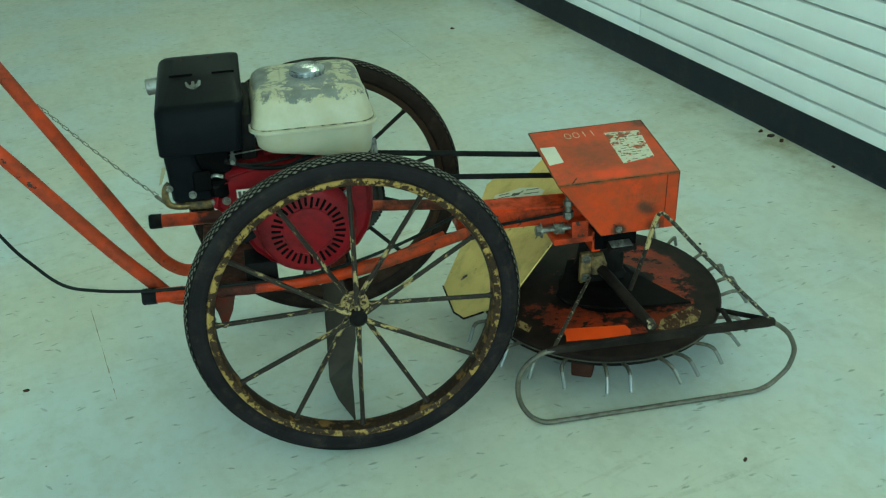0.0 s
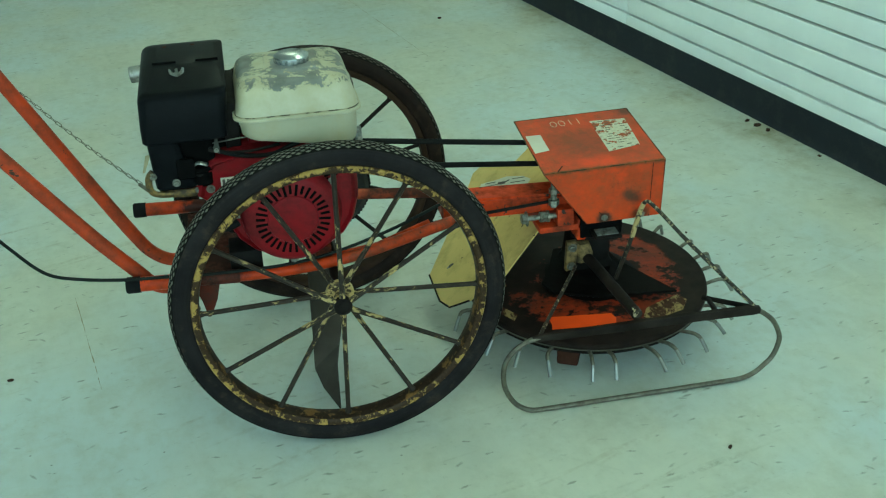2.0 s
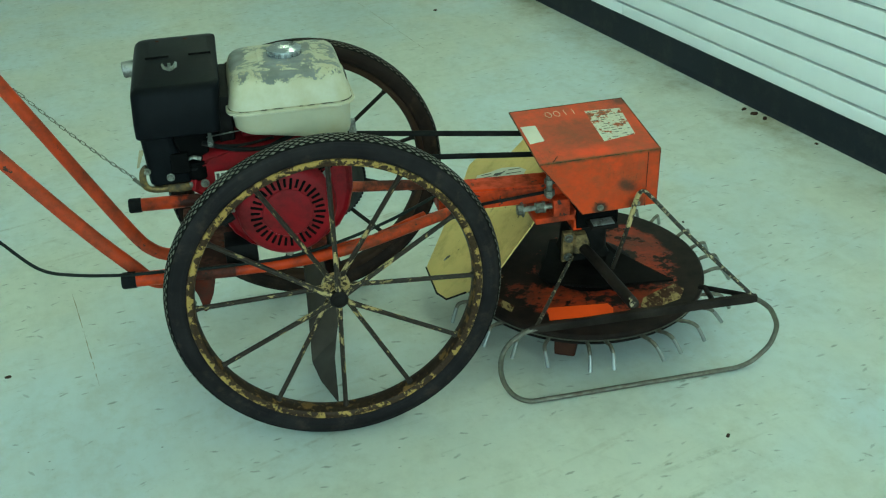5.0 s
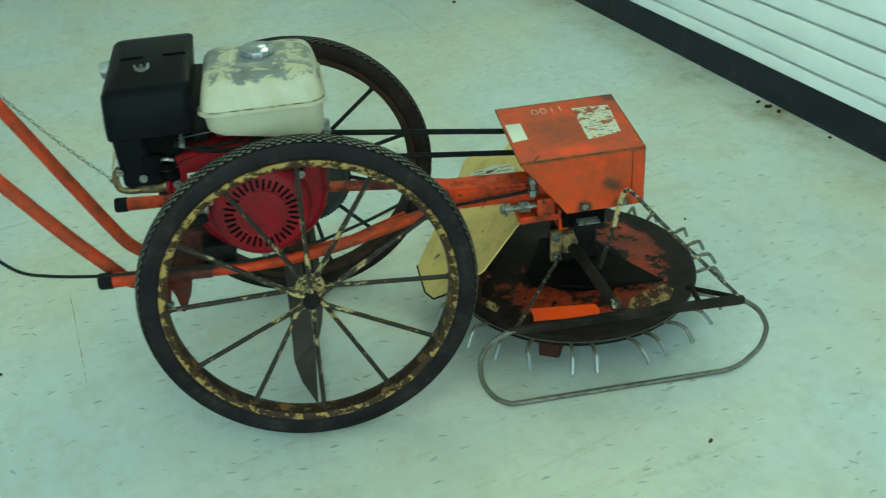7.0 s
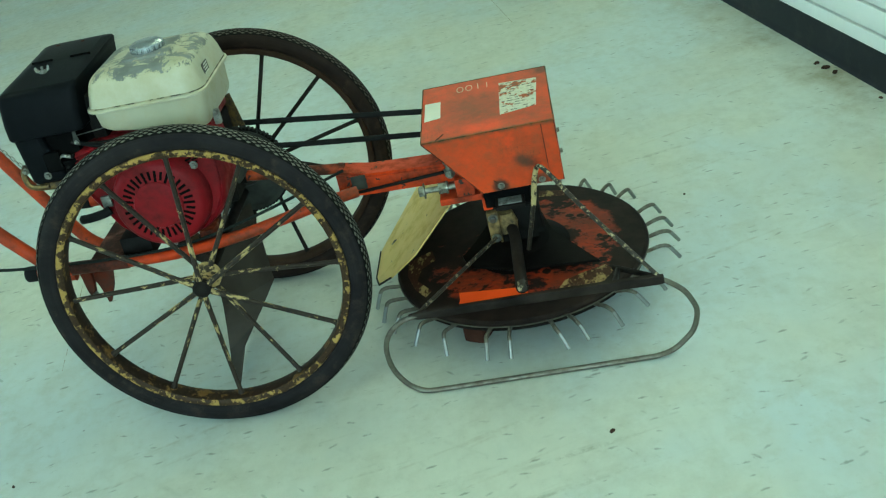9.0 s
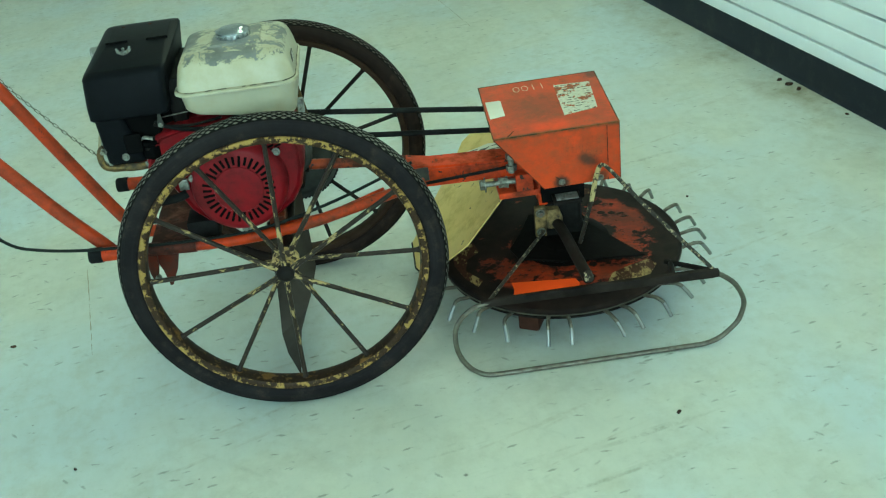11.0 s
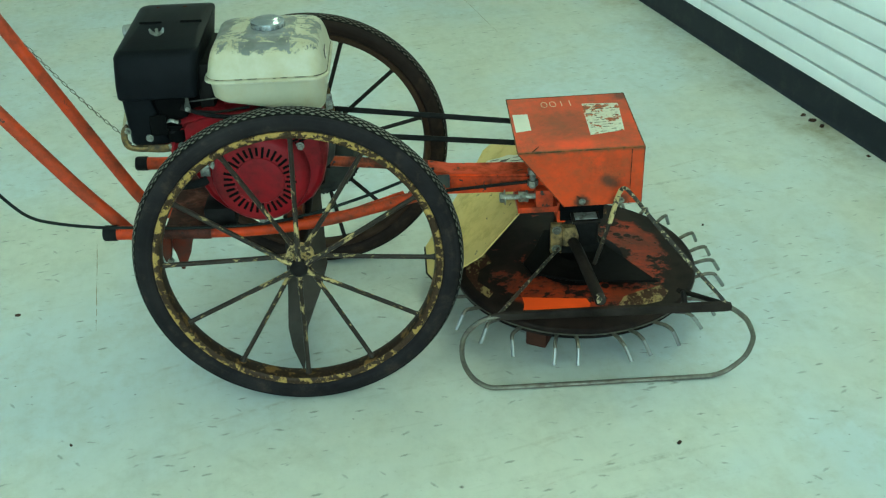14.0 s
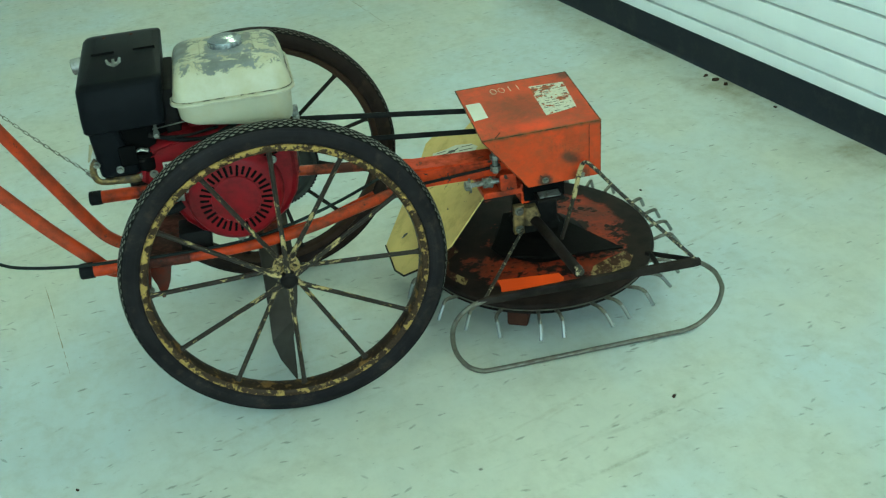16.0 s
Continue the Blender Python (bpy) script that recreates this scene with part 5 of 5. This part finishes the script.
head_part("gear_housing", loft([round_rect(-0.06, 0.06, -0.03, 0.09, 0.02, 0.016), round_rect(-0.046, 0.05, 0.012, 0.085, 0.02, 0.04), round_rect(-0.04, 0.048, 0.015, 0.08, 0.015, 0.1), round_rect(-0.045, 0.05, 0.0, 0.085, 0.012, 0.115), round_rect(-0.045, 0.05, 0.0, 0.085, 0.012, 0.2)]), M_DARK, "oily black gear housing")
head_part("bearing_plate", box(-0.058, -0.034, -0.002, 0.012, 0.03, 0.105, 0.003), M_TAN, "tan bearing plate")
head_part("arm_clamp", loft([round_rect(-0.034, 0.0, -0.006, 0.03, 0.008, 0.052), round_rect(-0.034, 0.002, -0.008, 0.03, 0.01, 0.072), round_rect(-0.034, -0.006, -0.002, 0.03, 0.01, 0.096)]), M_TAN, "tan arm clamp black with grease")
for z in (0.045, 0.092):
    head_part("plate_bolt", hex_bolt((-0.046, -0.002, z), (0, -1, 0), 0.0068, 0.008), M_BOLT)
head_part("hub_shield", lathe([(0.1, 0.0165), (0.09, 0.022), (0.07, 0.03), (0.04, 0.036)], 40, "z"), M_GREASE, "hub cone thick with black grease")
base = [(-0.12, -0.03), (-0.106, -0.068), (-0.016, -0.103), (0.06, -0.108), (0.15, -0.118), (0.066, 0.015), (0.05, 0.09), (-0.06, 0.09), (-0.09, 0.02)]
head_part("base_plate", sheet([(x, y, 0.027) for x, y in base], 0.005, (0, 0, 1)), M_GREASE, "pointed black base plate thick with grease")
head_part("name_plate", box(-0.023, 0.022, -0.086, -0.062, 0.1715, 0.1735, 0.0006), M_ALU, "bent steel strip under the hood")
head_part("plate_frame", box(-0.029, 0.028, -0.092, -0.056, 0.164, 0.1712, 0.001), M_BLACK_STEEL, "black frame round the strip")
# near-black box added to give the shade under the hood
head_part("dark_bracket", box(-0.05, 0.04, -0.056, 0.0, 0.15, 0.2, 0.004), M_RECESS_SHADE, "near-black box for the shade under the hood")

# hood: folded sheet, open behind and below
hood = bmesh.new()
a, b, c, d, e, f, g, h = [hood.verts.new(p) for p in ((-0.137, -0.083, 0.3285), (0.111, -0.083, 0.3285), (0.111, 0.145, 0.3285), (-0.137, 0.145, 0.3285),
                                                      (-0.044, -0.083, 0.2), (0.111, -0.083, 0.2), (0.111, 0.145, 0.2), (-0.044, 0.145, 0.2))]
for loop in ((a, b, c, d), (a, e, f, b), (b, f, g, c), (c, g, h, d)):
    hood.faces.new(loop)
bmesh.ops.recalc_face_normals(hood, faces=hood.faces)
if hood.faces[:][0].normal.z < 0:
    bmesh.ops.reverse_faces(hood, faces=hood.faces)
bmesh.ops.solidify(hood, geom=hood.faces[:], thickness=0.0022)
bmesh.ops.bevel(hood, geom=[q for q in hood.edges if len(q.link_faces) == 2 and q.calc_face_angle(0) > 1.0], offset=0.0009, segments=1, affect="EDGES")
belt_hood = head_part("belt_hood", hood, M_HOOD, "orange sheet-metal belt hood with scuffed paint", m=pose(0, 0, 0.0025, 0, -0.7, 0), smooth=False)
for a, b in (((-0.136, -0.083), (0.11, -0.083)), ((0.1105, -0.083), (0.1105, 0.144)), ((-0.136, 0.1445), (0.11, 0.1445)), ((-0.1365, -0.082), (-0.1365, 0.144))):
    part("worn_edge", bar((*a, 0.328), (*b, 0.328), 0.0014, 6), M_FOLD, belt_hood, "dark worn fold of the hood")
part("worn_edge", bar((-0.1365, -0.0832, 0.327), (-0.044, -0.0832, 0.2005), 0.0011, 6), M_GREASY, belt_hood, "dark worn fold of the hood")
part("worn_edge", bar((0.1105, -0.0832, 0.327), (0.1105, -0.0832, 0.2005), 0.0011, 6), M_GREASY, belt_hood, "dark worn fold of the hood")
for a, b, w in (((-0.108, -0.0805, 0.3292), (-0.094, -0.062, 0.3292), 0.0011), ((-0.02, -0.0836, 0.225), (-0.012, -0.0836, 0.217), 0.0008)):
    part("scratch", bar(a, b, w, 6), M_SMUDGE, belt_hood, "dark scratch in the paint")
part("front_seam", bar((0.086, -0.0838, 0.2), (0.086, -0.0838, 0.324), 0.0009, 6), M_GREASY, belt_hood)
for p, w in (((-0.008, -0.083, 0.2105), (0, -1, 0)), ((0.07, -0.083, 0.208), (0, -1, 0)), ((0.111, 0.02, 0.25), (1, 0, 0)), ((0.111, 0.0, 0.215), (1, 0, 0))):
    part("hood_screw", hex_bolt(p, w, 0.0047, 0.006), M_BOLT, belt_hood)
part("price_tag", sheet([(-0.131, 0.0, 0.3288), (-0.1, 0.006, 0.3288), (-0.1, 0.073, 0.3288), (-0.131, 0.074, 0.3288)], 0.0006, (0, 0, 1), 0), M_PAPER, belt_hood, "blank white paper tag")
M_DECAL = flaky("scratched_decal", (0.64, 0.61, 0.48), (0.4, 0.11, 0.04), 0.54, 0.57, 80, 0.6)
part("decal", sheet([(0.014, -0.027, 0.3288), (0.083, -0.014, 0.3288), (0.091, 0.1, 0.3288), (0.016, 0.106, 0.3288)], 0.0006, (0, 0, 1), 0), M_DECAL, belt_hood, "scratched white decal with worn print")
rng = random.Random(9)
for i in range(13):
    y = 0.097 - 0.0095 * i
    x = 0.019
    while x < 0.078:
        w = rng.uniform(0.004, 0.013)
        if rng.random() < 0.4:
            part("print", sheet([(x, y, 0.3296), (min(x + w, 0.083), y, 0.3296), (min(x + w, 0.083), y + 0.0022, 0.3296), (x, y + 0.0022, 0.3296)], 0.0002, (0, 0, 1), 0), M_INK, belt_hood)
        x += w + rng.uniform(0.002, 0.006)
text = bpy.data.curves.new("chalk_number", "FONT")
text.body, text.size, text.extrude, text.align_x, text.align_y = "1100", 0.036, 0.0002, "CENTER", "CENTER"
text.offset = -0.0011
tob = new("chalk_number", text)
dg = bpy.context.evaluated_depsgraph_get()
digits = bpy.data.meshes.new_from_object(tob.evaluated_get(dg))
bpy.data.objects.remove(tob)
digits.materials.append(M_CHALK)
chalk = new("chalk_number", digits)
chalk.parent, chalk.matrix_basis = belt_hood, pose(-0.034, 0.113, 0.3291, 0, 0, 182)
tagged(chalk, "hand-written pale 1100 on the hood")

# front guard: skid loop, bar, braces
Y = -0.02
loop = [(x, Y, z) for x, z in ((0.79, 0.1695), (0.813, 0.165), (0.845, 0.139), (0.862, 0.108), (0.866, 0.085), (0.857, 0.053), (0.84, 0.033), (0.818, 0.0155), (0.79, 0.0066), (0.75, 0.0056), (0.6, 0.0052), (0.45, 0.0052),
                               (0.38, 0.0054), (0.353, 0.0068), (0.334, 0.0155), (0.317, 0.031), (0.302, 0.058), (0.2955, 0.088), (0.298, 0.122), (0.314, 0.149), (0.342, 0.168), (0.375, 0.1745))]
part("skid_loop", sweep(bmesh.new(), smooth_path(loop, 5), 0.0052, 10), M_STEEL, mower, "bent steel skid loop resting on the floor")
front_bar = loft([[(x, Y + y * w, z + h * w) for y, h in ((-0.0055, -0.007), (-0.0065, -0.004), (-0.0065, 0.005), (-0.005, 0.0085), (0.004, 0.009), (0.006, 0.006), (0.006, -0.005), (0.004, -0.0075))]
                  for x, z, w in ((0.352, 0.1725, 0.55), (0.372, 0.1725, 0.85), (0.42, 0.172, 0.95), (0.56, 0.171, 1.05), (0.7, 0.1695, 1.05), (0.8, 0.1675, 1.1), (0.815, 0.1665, 0.9))])
part("front_bar", front_bar, M_BAR, mower, "dark flattened bar in front of the deck")
part("bar_gusset", bar((0.803, -0.014, 0.17), (0.733, 0.064, 0.158), 0.0055, 8), M_BLACK_STEEL, mower)
part("bar_gusset", bar((0.728, -0.015, 0.169), (0.742, 0.06, 0.158), 0.0055, 8), M_BLACK_STEEL, mower)
part("support_arm", sweep(bmesh.new(), smooth_path([(0.548, 0.268, 0.178), (0.556, 0.22, 0.176), (0.56, 0.11, 0.182), (0.5645, -0.008, 0.188)], 4), 0.0115, 14), M_BAR, mower, "black tube arm holding the front bar")
part("arm_tip", bar((0.5645, 0.002, 0.1925), (0.565, -0.0135, 0.1905), 0.009, 14), M_ROD, mower, "arm end with traces of yellow paint")
rod = smooth_path([(0.581, 0.157, 0.175), (0.606, 0.143, 0.275), (0.618, 0.136, 0.335), (0.628, 0.13, 0.357), (0.645, 0.117, 0.345), (0.7, 0.066, 0.283), (0.808, -0.02, 0.171)], 5)
part("brace_rod", sweep(bmesh.new(), rod[12:], 0.0042, 8), M_ROD, mower, "bent brace rod with chipped paint")
part("brace_rod", sweep(bmesh.new(), rod[:6], 0.0046, 8), M_ROD_BARE, mower, "greasy lower end of the brace rod")
part("brace_rod", sweep(bmesh.new(), rod[5:14], 0.0052, 8), M_PALE_ROD, mower, "bent brace rod with pale yellow paint")
part("side_brace", bar((0.518, 0.233, 0.172), (0.366, -0.018, 0.1735), 0.0038, 8), M_ROD, mower, "thin rusty brace rod")


# crumbs of dirt on the floor
def crumb(x, y, size, seed):
    rng = random.Random(seed)
    bm = bmesh.new()
    bmesh.ops.create_icosphere(bm, subdivisions=2, radius=size)
    for v in bm.verts:
        v.co *= rng.uniform(0.7, 1.25)
        v.co.x *= 1.5
        v.co.z = max(v.co.z * 0.7, -size * 0.5) + size * 0.5
    ob = new("dirt_crumb", mesh_of(bm, M_SMUDGE, True))
    ob.matrix_world = pose(x, y, 0.0005, 0, 0, seed * 40)
    return tagged(ob, "small dark crumb of dirt on the pale floor", "dirt crumb", "dirt crumbs on the floor")


for i, (x, y, size) in enumerate(((-0.685, 0.36, 0.0045), (0.68, -0.215, 0.0038), (0.94, 0.62, 0.003), (-0.45, -0.12, 0.0028), (1.434, 1.238, 0.008), (1.421, 1.285, 0.006), (1.447, 1.195, 0.007), (1.499, 0.971, 0.005), (0.717, 2.704, 0.006))):
    crumb(x, y, size, i)

# ---- floor ----
floor = new("floor", mesh_of(box(U0 - 0.1, U1 + 0.1, V1 - 0.1, 0.1, -0.1, -0.0035, 0), M_JOINT))
floor.matrix_world = ROOM
tagged(floor, "worn pale vinyl tile floor with dark flecks and stains", kind="structure")
TILE = 0.3048
bm = box(0.00002, TILE - 0.00002, 0.00002, TILE - 0.00002, -0.0034, 0.0, 0)
tile_mesh = mesh_of(bm, M_TILE)
near, rest = [], []
for i in range(int((U1 - U0) / TILE) + 1):
    for j in range(int(-V1 / TILE) + 2):
        u, v = U0 + i * TILE, -j * TILE - 0.0524
        (near if 0.2 < u < 5.1 and v > -5.5 and len(near) < 300 and v > -4.9 else rest).append((u, v))
for u, v in near:
    ob = new("tile", tile_mesh)
    ob.parent, ob.matrix_basis = floor, pose(u, v, 0)
bm = bmesh.new()
for u, v in rest:
    a, b = 0.00002, TILE - 0.00002
    bm.faces.new([bm.verts.new((u + x, v + y, 0)) for x, y in ((a, a), (b, a), (b, b), (a, b))])
far_tiles = new("outer_tiles", mesh_of(bm, M_TILE))
far_tiles.parent = floor
tagged(far_tiles, kind="stuff")


# stretches of joint that hold dirt
rng = random.Random(12)
for u0, u1, v in ((-0.36, 0.72, -0.663), (1.98, 2.4, -2.118)):
    bm = bmesh.new()
    u, last = u0, None
    while u < u1:
        w = rng.uniform(0.0002, 0.0011)
        pair = [bm.verts.new((u, v + s * w + rng.uniform(-0.0006, 0.0006), 0.0007)) for s in (-1, 1)]
        if last and rng.random() < 0.75:
            bm.faces.new((*last, *pair[::-1]))
        last = pair
        u += rng.uniform(0.01, 0.03)
    ob = new("dirty_joint", mesh_of(bm, M_JOINT_DIRT))
    ob.parent = floor
